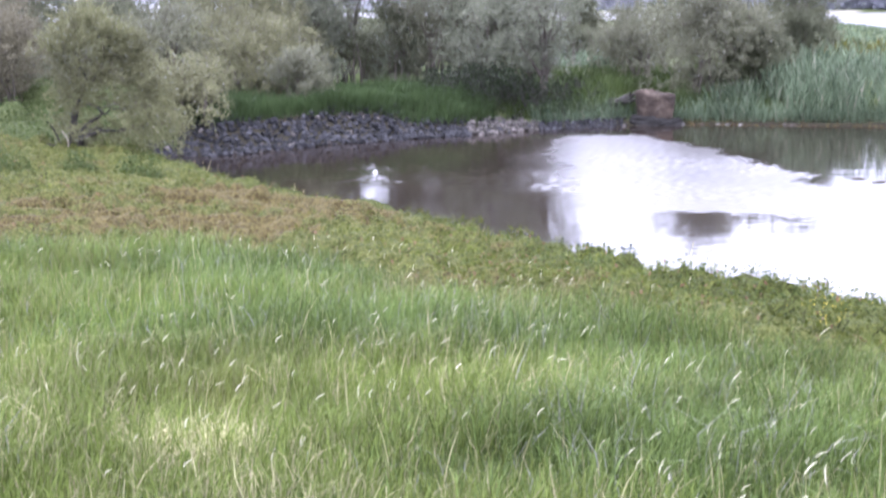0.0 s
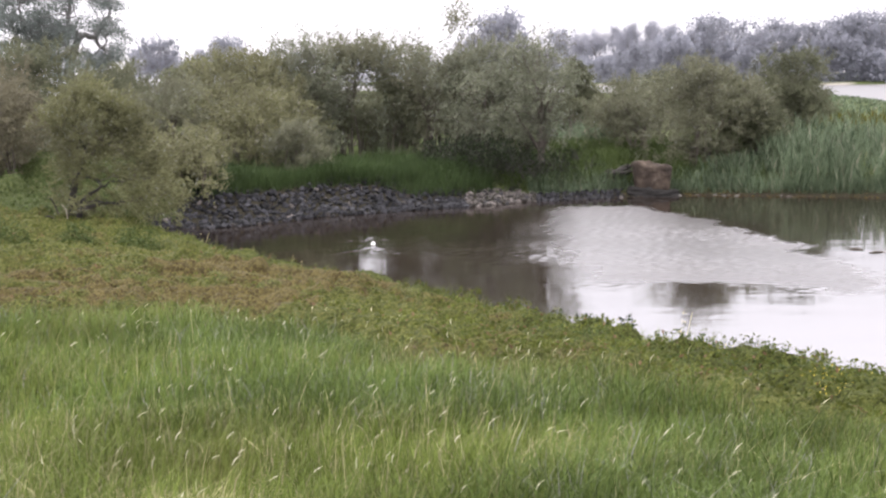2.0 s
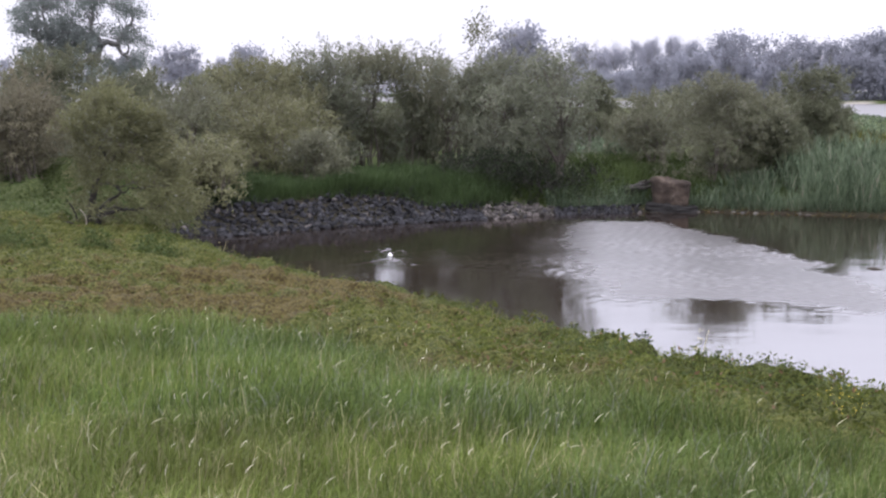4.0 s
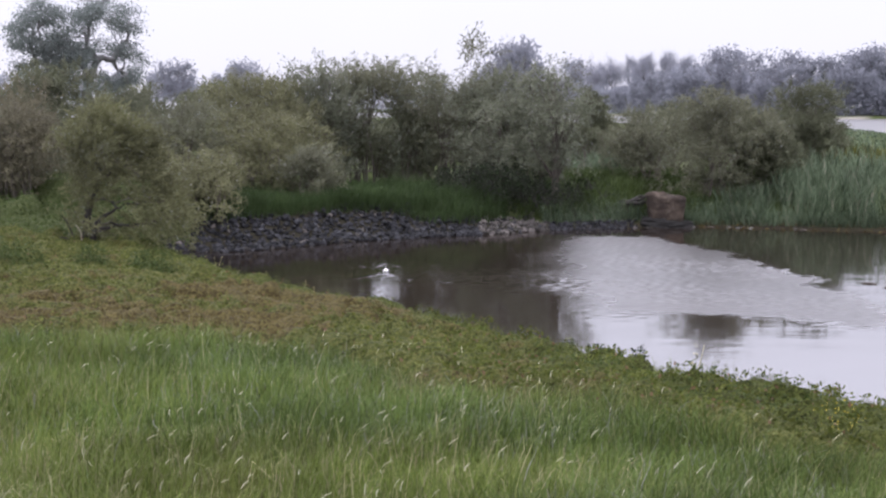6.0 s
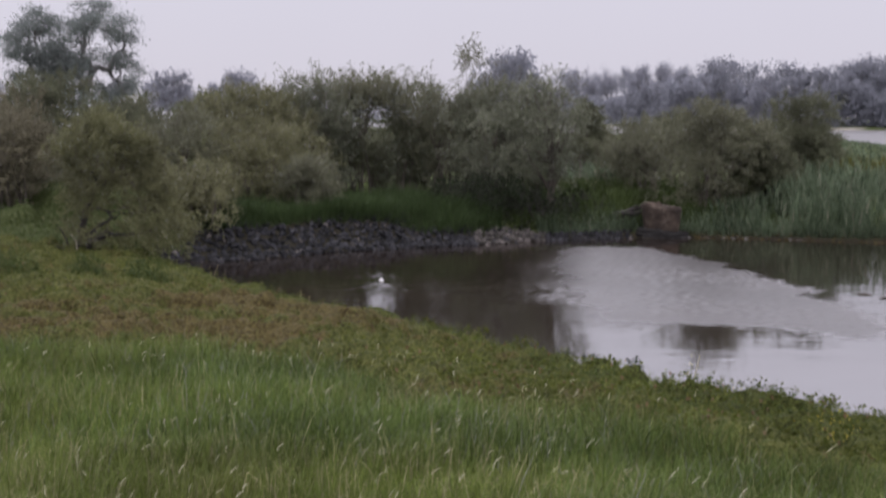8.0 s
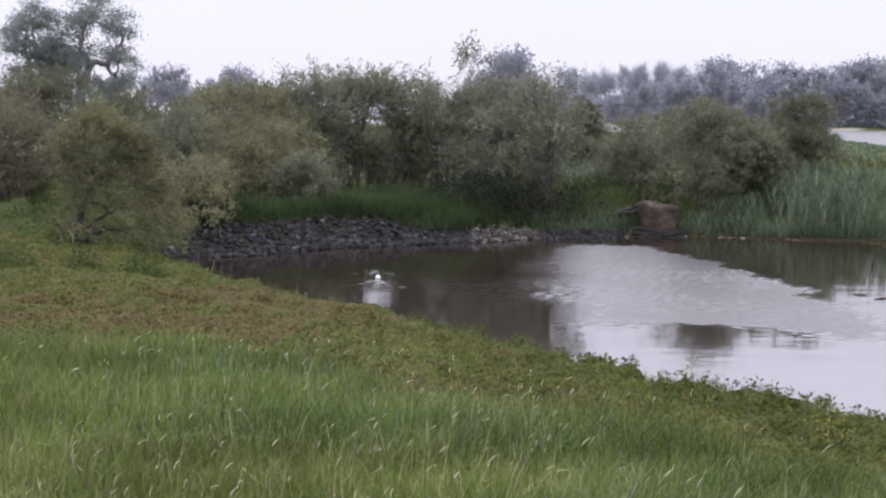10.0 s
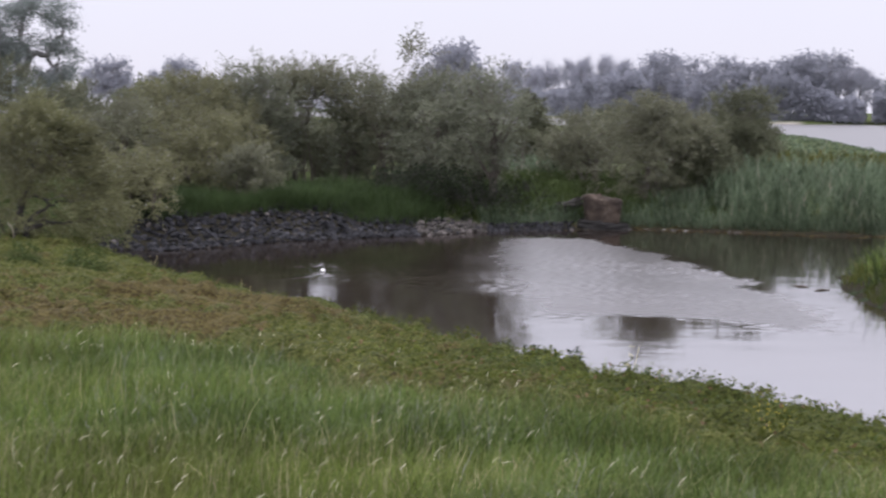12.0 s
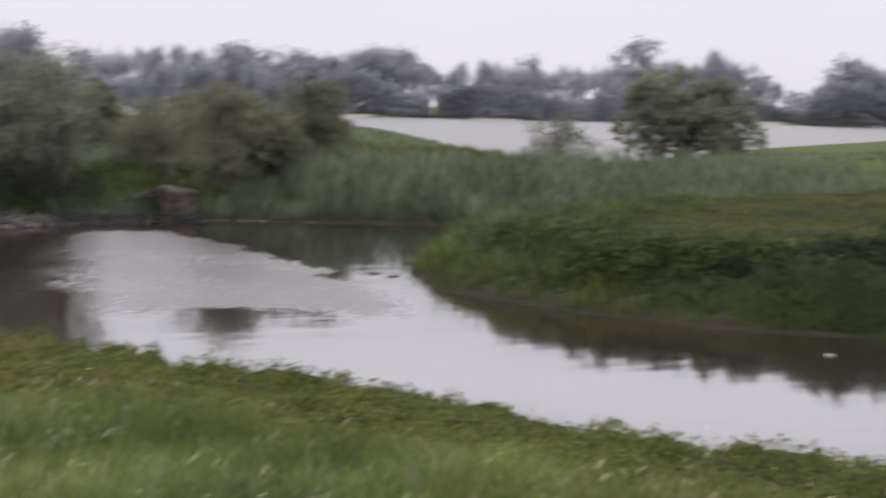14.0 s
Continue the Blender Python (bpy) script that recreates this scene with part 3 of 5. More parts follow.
def shrub(name, x, y, w, h, mat, label, seed, n=580, per=23, leaf=(0.098, 0.037), low=0.15, shape=(0.55, 0.5), lop=0.4, cl=22, stems=9, airy=0.0,
          bark=None, spread=0.75, lean=(0.0, 0.0), shoot=0.6, category="shrub", group="", trunk_r=0.05, clump=0.31, z=None, dist_twigs=True, sweep=(0.0, 0.0, 0.0), lobes=False, twig_step=4):
    """A bush or tree: stems or a trunk that fan out into limbs, and a crown of many single leaves on shoots."""
    rng = np.random.default_rng(seed)
    z0 = gz(x, y) - 0.05 if z is None else z
    ob = thing(name, (x, y, z0), label, category, group)
    # clumps of shoots, so that gaps show between them
    n = int(n * 1.25)
    nc = max(12, n // cl)
    cc, ca, cs = crown_points(rng, w * 0.92, h - 0.95 * shoot, low, nc, shape, lop)
    cc[:, 0] += lean[0] * cs * h
    cc[:, 1] += lean[1] * cs * h
    pick = rng.integers(0, nc, n)
    if lobes:
        # rounded masses with dark creases between them, shoots pointing out of each
        nc = max(8, n // 45)
        w = w * 1.13
        rad = 0.5 * w * nc ** -0.36 * rng.uniform(0.7, 1.25, nc)
        cc, ca, cs = crown_points(rng, w * 0.8, h - 0.5 * shoot - 0.75 * rad.mean(), low + 0.3 * rad.mean(), nc, shape, lop)
        pick = rng.integers(0, nc, n)
        way = unit(rng.normal(size=(n, 3)) + np.array([0, 0, 0.5]))
        foot = cc[pick] + way * (rad[pick] * rng.uniform(0.55, 1.0, n))[:, None] * np.array([1, 1, 0.8])
        d = unit(way * 0.75 + np.array([0, 0, 0.5]) + np.array(sweep) + rng.normal(size=(n, 3)) * 0.45)
        shoot = shoot * 0.95
    else:
        foot = cc[pick] + rng.normal(size=(n, 3)) * clump * np.array([1, 1, 0.8])
        out = np.column_stack([np.cos(ca[pick]), np.sin(ca[pick]), np.zeros(n)]) * 0.5
        d = unit(out + np.array([0, 0, 0.75]) + np.array(sweep) + rng.normal(size=(n, 3)) * 0.45)
    ln = shoot * rng.uniform(0.5, 1.15, n) * (0.75 + 0.35 * foot[:, 2] / h)
    foot[:, 2] = np.maximum(foot[:, 2], 0.05)
    m = rng.uniform(0, 1, (n, per))
    sag = (m ** 2)[..., None] * ln[:, None, None] * np.array([0.0, 0.0, -0.22])
    pos = foot[:, None] + d[:, None] * (m * ln[:, None])[..., None] + sag + rng.normal(size=(n, per, 3)) * 0.045
    if airy:
        keep = rng.uniform(size=(n, per)) > airy * (np.maximum(pos[..., 2], 0) / h) ** 1.2
    else:
        keep = np.ones((n, per), bool)
    pos, ax = pos[keep], (np.repeat(d[:, None], per, 1) + rng.normal(size=(n, per, 3)) * spread)[keep]
    L = leaf[0] * rng.uniform(0.6, 1.25, len(pos))
    v, q = leaves(pos, ax, L, L * leaf[1] / leaf[0], rng)
    part("crown", mesh_from("crown", v, q), mat, ob)
    # wood: stems, limbs to the clumps, thin shoots
    pieces = []
    tops = cc[np.argsort(cs)[::-1][: max(stems * 4, 16)]]
    bases = []
    for k in range(stems):
        a = 2 * np.pi * k / stems + rng.uniform(-0.4, 0.4)
        b0 = np.array([np.cos(a), np.sin(a), 0]) * (0.12 + 0.02 * stems) * (0 if stems == 1 else 1)
        t = cc[rng.integers(nc)] * np.array([0.7, 0.7, 0.0]) + np.array([0, 0, h * rng.uniform(0.5, 0.72)])
        if stems == 1:
            t = np.array([lean[0] * h * 0.7, lean[1] * h * 0.7, h * 0.86])
        u = np.linspace(0, 1, 6)[:, None]
        line = b0 * (1 - u) + t * u + np.array([np.cos(a), np.sin(a), 0]) * np.sin(u * np.pi) * 0.12 * (1 if stems > 1 else 0.4)
        line[1:-1] += rng.normal(size=(4, 3)) * 0.03 * w / 4
        part("trunk" if stems == 1 else "stem", mesh_from("stem", *tube(line, trunk_r * (1 - 0.85 * u[:, 0]), 6), None, None, True), bark or BARK, ob)
        bases.append(line)
    pieces = []
    for c in cc[: min(nc, 60)]:
        line = bases[rng.integers(len(bases))]
        s0 = line[np.argmin(np.abs(line[:, 2] - c[2] * 0.6))]
        u = np.linspace(0, 1, 4)[:, None]
        ln_ = s0 * (1 - u) + c * u + np.array([0, 0, 1]) * np.sin(u * np.pi) * 0.08
        pieces.append(tube(ln_, trunk_r * 0.38 * (1 - 0.8 * u[:, 0]), 4))
    for k in range(0, n, twig_step if dist_twigs else 14):
        u = np.linspace(0, 1, 3)[:, None]
        pieces.append(tube(foot[k] + d[k] * u * ln[k] + np.array([0, 0, -0.22]) * u ** 2 * ln[k], 0.009 * (1 - 0.7 * u[:, 0]), 3))
    part("branchwork", mesh_from("branchwork", *join(pieces), None, None, True), bark or BARK, ob, kind="stuff")
    return ob


def at(px_az, dist):
    a = radians(px_az)
    return dist * math.sin(a), dist * math.cos(a)


GB = "willow scrub on the far bank"
# azimuth, distance, width, angle of the top above eye level, material, label, options
SCRUB = (
    (-23.6, 41, 5.0, 1.51, WILLOW, "grey-green willow bush behind the bank", {}),
    (-20.3, 38, 4.0, 1.01, WILLOW_DARK, "dark green willow bush behind the bank", {}),
    (-18.2, 36, 3.0, 1.58, WILLOW_RED, "bronze-tinged bush with dense small leaves", {}),
    (-17.0, 42, 3.5, 2.26, WILLOW_DARK, "rounded dark green willow bush", {}),
    (-13.5, 47, 4.1, 1.33, WILLOW_DARK, "dull green bush behind the scrub", {}),
    (-11.3, 39, 3.2, 1.01, WILLOW, "grey-green willow bush with upright shoots", {}),
    (-8.2, 42, 4.2, 1.81, WILLOW_YELLOW, "broad yellowish-green willow bush", {"n": 760}),
    (-7.8, 37.5, 3.1, 0.25, WILLOW_YELLOW, "yellowish willow bush over the stones", {}),
    (-5.7, 36.2, 1.5, -1.26, WILLOW, "small pale willow bush on the bank", {"n": 260}),
    (-16.2, 38.5, 2.7, -0.38, WILLOW, "grey-green willow bush with upright shoots", {"n": 420}),
    (-5.35, 42.5, 2.7, 2.81, WILLOW_PALE, "tall airy willow bush with feathery top", {"airy": 0.5, "stems": 4, "trunk_r": 0.07, "shoot": 0.9, "clump": 0.24, "cl": 24, "leaf": (0.115, 0.043)}),
    (-2.7, 45.5, 2.6, -0.22, WILLOW_DARK, "dull green willow bush", {"n": 460}),
    (-0.85, 44, 2.4, 2.39, WILLOW_PALE, "airy willow bush with upright twigs", {"airy": 0.5, "stems": 5, "shoot": 0.9, "n": 500, "clump": 0.24, "cl": 24, "leaf": (0.115, 0.043)}),
    (1.2, 41.5, 1.1, 3.64, WILLOW, "slim willow with tall feathery shoots", {"airy": 0.3, "stems": 3, "shoot": 1.0, "n": 280, "clump": 0.2, "cl": 26, "leaf": (0.13, 0.05)}),
    (2.4, 39.8, 3.2, 2.2, WILLOW_PALE, "large dense grey-green willow bush", {"n": 860}),
    # near-black leaves and wood stand in for shade below the overhanging willows
    (1.4, 37.6, 2.6, -2.3, HERB_DARK, "low thicket at the water's edge, coloured dark as willow shade", {"n": 420, "per": 6, "twig_step": 1, "bark": BARK_DARK}),
    (4.95, 38.2, 2.1, 2.14, WILLOW_PALE, "slender willow tree with a dark upright trunk", {"airy": 0.4, "stems": 1, "trunk_r": 0.15, "low": 1.1, "n": 480}),
    # darkened likewise, for the shade round the willow's foot
    (4.6, 37.3, 2.3, -2.9, HERB_DARK, "low brushwood round a willow's foot, coloured dark as shade", {"n": 380, "per": 5, "twig_step": 1, "bark": BARK_DARK}),
    (6.8, 56, 1.4, 1.01, WILLOW_DARK, "dull green bush behind the scrub", {"n": 220, "leaf": (0.16, 0.06)}),
    (9.9, 50, 3.4, 0.4, WILLOW_DARK, "dull green bush behind the scrub", {"n": 420}),
    (6.1, 52, 1.7, 0.1, WILLOW_DARK, "dull green bush behind the scrub", {"n": 240}),
    (9.3, 44, 3.3, 0.55, WILLOW, "dull green willow bush in the meadow", {"n": 430}),
    (11.75, 40, 3.4, 1.65, WILLOW, "large rounded willow bush by the reeds", {"n": 900}),
    (13.7, 41.5, 2.4, -0.5, WILLOW_DARK, "dark willow bush by the reeds", {"n": 520}),
    (15.5, 45.5, 3.2, 1.35, WILLOW_DARK, "dark willow bush above the reed bed", {"n": 760, "shape": (0.2, 0.5)}),
    (-10.3, 33.4, 1.8, -1.88, WILLOW_YELLOW, "pale low willow bush beside the stone bank", {"n": 330, "lop": 0.42}),
    (-3.3, 50, 3.4, -0.05, WILLOW_DARK, "dull green willow bush", {"n": 360}),
    (8.1, 48, 2.6, -0.62, WILLOW_DARK, "dull green bush behind the scrub", {"n": 360}),
    (-3.3, 43.5, 2.9, 2.1, WILLOW, "slender willow with a raised leafy crown", {"n": 460, "low": 2.9, "stems": 3, "airy": 0.2}),
    (-1.35, 43.0, 1.4, 0.9, WILLOW_DARK, "dull green willow bush", {"n": 240}),
    (0.1, 42.5, 2.4, 1.9, WILLOW, "grey-green willow bush with upright shoots", {"n": 420, "low": 0.8, "airy": 0.3}),
    (4.0, 41.0, 1.8, 1.2, WILLOW_DARK, "dull green willow bush", {"n": 300, "low": 0.4, "airy": 0.3}),
    (-14.1, 37, 3.6, -1.51, WILLOW_YELLOW, "low yellowish willow bush", {"n": 440}),
    (-4.1, 44.0, 1.9, -0.15, WILLOW_DARK, "dull green willow bush", {"n": 300}),
)
for k, (a_, d_, w_, h_, mt, lab, opt) in enumerate(SCRUB):
    sx, sy = at(a_, d_)
    h_ = EYE[2] + d_ * math.tan(radians(h_)) - gz(sx, sy)
    shrub("willow_bush", sx, sy, w_, h_, mt, lab, 100 + k, group=GB, category="bush", lobes="airy" not in opt, **opt)

# scrub further back, which closes the view between the nearer bushes
for k, (a_, d_, w_, top_) in enumerate(((-24, 62, 6.0, 0.9), (-21, 60, 5.5, 0.8), (-18, 63, 5.5, 1.0), (-15.2, 60, 5.0, 0.8), (-12.4, 64, 5.5, 1.0), (-9.4, 61, 5.2, 1.0), (-6.6, 60, 4.6, 0.9),
                                        (-5.2, 58, 2.2, 0.4), (-0.4, 60, 3.2, 0.7), (1.6, 62, 4.4, 0.9), (4.0, 60, 3.6, 0.4), (11.5, 62, 4.6, 0.3), (14.6, 60, 4.0, 0.2))):
    sx, sy = at(a_, d_)
    shrub("willow_bush", sx, sy, w_, EYE[2] + d_ * math.tan(radians(top_)) - gz(sx, sy), (WILLOW, WILLOW_DARK)[k % 2], "dense willow bush behind the scrub", 160 + k, n=260, per=13,
          leaf=(0.26, 0.11), group=GB, category="bush", dist_twigs=False)

# leaning willow on the near bank, with a broken pale branch
def leaning_willow(x, y, seed):
    rng = np.random.default_rng(seed)
    ob = thing("leaning_willow", (x, y, gz(x, y) - 0.04), "low leaning willow with bare forked stems and drooping thin leaves", "tree", turn=15.6)
    n, top = 230, 2.75
    s = rng.uniform(0.03, 1, n) ** 0.9
    xc = np.interp(s, (0, 0.15, 0.35, 0.6, 0.85, 1), (1.1, 1.1, 1.05, 0.82, 0.55, 0.45))
    hw = np.interp(s, (0, 0.15, 0.35, 0.6, 0.85, 1), (0.95, 1.25, 1.35, 1.15, 0.8, 0.25))
    a, r = rng.uniform(0, 6.28, n), np.sqrt(rng.uniform(0.25, 1, n)) * (1 + 0.15 * np.sin(9 * s))
    c = np.column_stack([xc + hw * r * np.cos(a), hw * 0.8 * r * np.sin(a), 0.12 + s * top])
    c = c[~((c[:, 0] < 0.3) & (c[:, 2] < 0.6) & (rng.uniform(size=n) < 0.8))]
    wood = []
    for k, (fork, lo, hi) in enumerate((((0.8, -0.15, 0.5), 0.0, 0.75), ((0.62, 0.0, 0.72), 0.75, 1.35), ((0.3, 0.1, 1.0), 1.35, 9.0))):
        mine = c[(c[:, 2] >= lo) & (c[:, 2] < hi)]
        segs = grow(fork, mine, rng, 0.45, 0.007, 0.42)
        segs = [(np.array([0.04 * k, 0.03 * k, -0.03]), segs[0][0], 0.085, segs[0][2] * 1.3, 0)] + segs
        stem = part("stem", mesh_from("stem", *join([limb_tube(g, rng, 7, 0.05) for g in segs if g[4] == 0]), None, None, True), BARK_DARK, ob)
        for g in segs:
            if 1 <= g[4] <= 2:
                part("limb", mesh_from("limb", *limb_tube(g, rng, 5), None, None, True), BARK_DARK, stem)
        wood += [limb_tube(g, rng, 3) for g in segs if g[4] > 2]
    part("branchwork", mesh_from("branchwork", *join(wood), None, None, True), BARK, ob, kind="stuff")
    for b, r_ in (((-0.5, -0.1, 0.2), 0.05), ((-0.32, -0.15, 0.75), 0.03)):
        u = np.linspace(0, 1, 6)[:, None]
        part("limb", mesh_from("limb", *tube(np.array(b) * u + np.array([0, 0, 0.14]) * np.sin(u * 3.1), r_ * (1 - 0.7 * u[:, 0]), 6), None, None, True), BARK_DARK, ob)
    stick = tube([(-0.02, -0.25, 0.0), (0.1, -0.3, 0.22), (0.08, -0.33, 0.42), (-0.03, -0.3, 0.55)], (0.018, 0.017, 0.014, 0.009), 6)
    part("broken_branch", mesh_from("broken_branch", *stick, None, None, True), BARK_PALE, ob, "pale peeled broken branch")
    m, per = len(c) * 7, 17
    foot = np.repeat(c, 7, 0) + rng.normal(size=(m, 3)) * 0.1
    out = foot - np.array([0.75, 0, 1.2])
    d = unit(unit(out) * 0.55 + np.array([0.42, -0.05, 0.12]) + rng.normal(size=(m, 3)) * 0.4)
    ln = rng.uniform(0.3, 0.65, m)
    t = rng.uniform(0, 1, (m, per))
    pos = foot[:, None] + d[:, None] * (t * ln[:, None])[..., None] + (t ** 2 * ln[:, None])[..., None] * np.array([0, 0, -0.3]) + rng.normal(size=(m, per, 3)) * 0.03
    ax = np.repeat(d[:, None], per, 1) + rng.normal(size=(m, per, 3)) * 0.55 + np.array([0, 0, -0.15])
    pos[..., 2] = np.maximum(pos[..., 2], 0.03)
    L = 0.1 * rng.uniform(0.6, 1.3, m * per)
    part("crown", mesh_from("crown", *leaves(pos.reshape(-1, 3), ax.reshape(-1, 3), L, L * 0.26, rng)), WILLOW_OLIVE, ob)


leaning_willow(-7.95, 27.85, 77)

# solitary willows by the river
sx, sy = at(31.8, 79)
shrub("river_willow", sx, sy, 8.4, 6.1, WILLOW_PALE, "large rounded willow standing in the meadow by the river", 201, n=1500, per=22, leaf=(0.24, 0.1), low=-0.1, shape=(0.16, 0.42), lop=0.14, cl=8,
      stems=9, shoot=0.7, lobes=True, category="tree", trunk_r=0.12)
sx, sy = at(26.6, 70)
shrub("riverside_bush", sx, sy, 2.9, 3.5, WILLOW_PALE, "small pale open bush at the river's edge", 202, n=300, per=14, leaf=(0.16, 0.05), airy=0.4, shoot=0.9, category="bush", stems=7, trunk_r=0.05)

# two oaks on the meadow
def oak(az, dist, top_el, cx, w, low, n, seed, per):
    """A spreading oak: a short trunk, crooked limbs that show through, leaves in clumps at the twig ends."""
    rng = np.random.default_rng(seed)
    x, y = at(az, dist)
    z0 = gz(x, y)
    h = EYE[2] + dist * math.tan(radians(top_el)) - z0
    ob = thing("oak_tree", (x, y, z0 - 0.1), "large spreading oak with open branching crown", "tree", "oaks on the meadow", turn=-az)
    v = unit(rng.normal(size=(n * 3, 3)))
    v = v[v[:, 2] > -0.75][:n] * (rng.uniform(0.3, 1, n) ** 0.4)[:, None]
    lump = 1 + 0.05 * np.sin(3.1 * np.arctan2(v[:, 0], v[:, 2]) + seed) + 0.1 * np.sin(7 * np.arctan2(v[:, 1], v[:, 0]))
    c = v * lump[:, None] * np.array([w / 2, w / 2, (h - low) / 2]) + np.array([cx, 0, (h + low) / 2 - 0.3])
    fork = np.array([cx * 0.25, 0, low * 0.75])
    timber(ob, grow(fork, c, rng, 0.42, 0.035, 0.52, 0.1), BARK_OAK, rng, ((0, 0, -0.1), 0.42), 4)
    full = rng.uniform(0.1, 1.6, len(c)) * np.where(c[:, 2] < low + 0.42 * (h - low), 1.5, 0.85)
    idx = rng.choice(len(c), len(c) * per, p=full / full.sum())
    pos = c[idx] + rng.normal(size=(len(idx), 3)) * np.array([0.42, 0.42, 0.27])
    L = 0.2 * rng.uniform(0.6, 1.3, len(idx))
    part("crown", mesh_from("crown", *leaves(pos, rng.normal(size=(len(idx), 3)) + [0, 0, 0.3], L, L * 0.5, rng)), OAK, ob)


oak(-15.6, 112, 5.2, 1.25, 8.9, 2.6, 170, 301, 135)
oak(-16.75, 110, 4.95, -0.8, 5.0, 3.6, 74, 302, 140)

# ---------------------------------------------------------------- woods beyond the river
GW = "trees beyond the river"


def far_tree(seed, w, label, twiggy, n, low):
    """A tree of the far woods, 17 m high: a trunk, limbs rising in a fan, then bare twigs, or small leaves in clumps."""
    rng = np.random.default_rng(seed)
    h = 17.0
    ob = thing("far_tree", (0, 0, -300), label, "tree", GW)
    v = unit(rng.normal(size=(n * 3, 3)))
    v = v[v[:, 2] > (-0.25 if twiggy else -0.7)][:n] * (rng.uniform(0.15, 1, n) ** 0.4)[:, None]
    v[:, :2] *= (1 + 0.2 * np.sin(4 * np.arctan2(v[:, 2], v[:, 0]) + seed))[:, None]
    c = v * np.array([w / 2, w / 2, (h - low) / 2]) + np.array([0, 0, (h + low) / 2 - 0.4])
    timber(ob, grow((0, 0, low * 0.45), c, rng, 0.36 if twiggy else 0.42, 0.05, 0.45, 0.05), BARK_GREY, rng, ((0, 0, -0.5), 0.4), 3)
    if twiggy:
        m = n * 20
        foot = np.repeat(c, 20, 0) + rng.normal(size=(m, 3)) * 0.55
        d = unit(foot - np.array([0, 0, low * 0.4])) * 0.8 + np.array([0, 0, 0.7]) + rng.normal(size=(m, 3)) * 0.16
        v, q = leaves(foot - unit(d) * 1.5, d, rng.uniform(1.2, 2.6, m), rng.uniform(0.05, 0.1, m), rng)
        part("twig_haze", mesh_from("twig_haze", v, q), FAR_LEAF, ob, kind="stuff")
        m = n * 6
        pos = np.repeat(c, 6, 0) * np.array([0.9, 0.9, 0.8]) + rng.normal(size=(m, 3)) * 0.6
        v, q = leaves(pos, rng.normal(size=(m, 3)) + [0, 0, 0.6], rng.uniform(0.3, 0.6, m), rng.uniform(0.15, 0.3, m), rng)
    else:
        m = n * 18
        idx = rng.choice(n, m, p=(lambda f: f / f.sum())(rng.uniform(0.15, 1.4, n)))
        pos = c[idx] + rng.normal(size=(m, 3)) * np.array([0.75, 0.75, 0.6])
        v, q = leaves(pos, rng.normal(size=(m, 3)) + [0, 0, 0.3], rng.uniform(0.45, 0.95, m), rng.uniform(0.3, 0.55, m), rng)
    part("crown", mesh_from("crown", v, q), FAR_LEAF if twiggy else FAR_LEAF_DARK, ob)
    return ob


kinds = [far_tree(401, 9.0, "tall half-bare poplar, hazed grey, on the far bank", True, 95, 5.0),
         far_tree(402, 11.0, "broad tree, hazed greyish, on the far bank", False, 85, 4.0),
         far_tree(403, 7.0, "slender bare tree, hazed grey, on the far bank", True, 75, 6.0),
         far_tree(404, 12.5, "round-crowned tree, hazed grey-green, on the far bank", False, 95, 3.0)]
rng = np.random.default_rng(9)


def put_far(az, dist, top_el, kind, widen=1.0):
    x, y = at(az, dist)
    zb = gz(x, y)
    hh = 3.4 + dist * math.tan(radians(top_el)) - zb
    s = hh / 16.5
    return copy_thing(kinds[kind], pose(x, y, zb - 0.1, 0, 0, rng.uniform(0, 360)) @ Matrix.Diagonal((s * widen, s * widen, s, 1)))


def skyline(az):
    """Height angle of the far woods along the horizon."""
    table = ((-40, 1.5), (-22, 1.5), (-12, 1.6), (-6, 1.5), (0, 1.7), (5, 2.0), (8, 2.25), (12, 2.5), (16, 2.3), (19, 2.45), (21, 1.75), (23.5, 2.1), (26, 1.85),
             (28, 2.0), (31, 2.3), (34, 2.4), (36.6, 1.0), (39, 2.4), (60, 2.2))
    return float(np.interp(az, [a for a, _ in table], [b for _, b in table]))


def shore(az):
    table = ((-40, 900), (-22, 1050), (-8, 1000), (0, 930), (6, 620), (10, 480), (15, 395), (19, 385), (23, 372), (27, 385), (31, 445), (36, 460), (38, 440), (60, 420))
    return float(np.interp(az, [a for a, _ in table], [b for _, b in table]))


a_ = -34.0
while a_ < 54:
    big = shore(a_) > 600
    if 36.0 < a_ < 37.4:
        put_far(a_, 820 + rng.uniform(0, 60), 1.05 * rng.uniform(0.8, 1.1), 3, 1.2)
    else:
        put_far(a_ + rng.uniform(-0.2, 0.2), shore(a_) + rng.uniform(14, 40), skyline(a_) * rng.uniform(0.86, 1.06), int(rng.integers(4)), rng.uniform(0.8, 1.15))
    a_ += rng.uniform(0.4, 0.85) * (1.0 if 4 < a_ < 42 else 2.2)
for az_, d_, el_, k_ in ((3.1, 330, 3.05, 3), (11.9, 475, 2.62, 3), (29.8, 455, 3.2, 1), (33.2, 470, 2.75, 2), (25.0, 400, 2.35, 3), (38.6, 455, 2.5, 1), (18.2, 406, 2.6, 1),
                         (19.6, 408, 2.55, 1), (-11.8, 420, 2.1, 3), (-8.8, 440, 2.1, 1), (-20.6, 300, 1.6, 3), (3.3, 338, 2.95, 1), (2.9, 334, 2.85, 3), (-11.5, 424, 2.05, 1), (-8.6, 444, 2.1, 3)):
    put_far(az_, d_, el_, k_)
for k in kinds:
    for o in (*k.children_recursive, k):
        bpy.data.objects.remove(o)

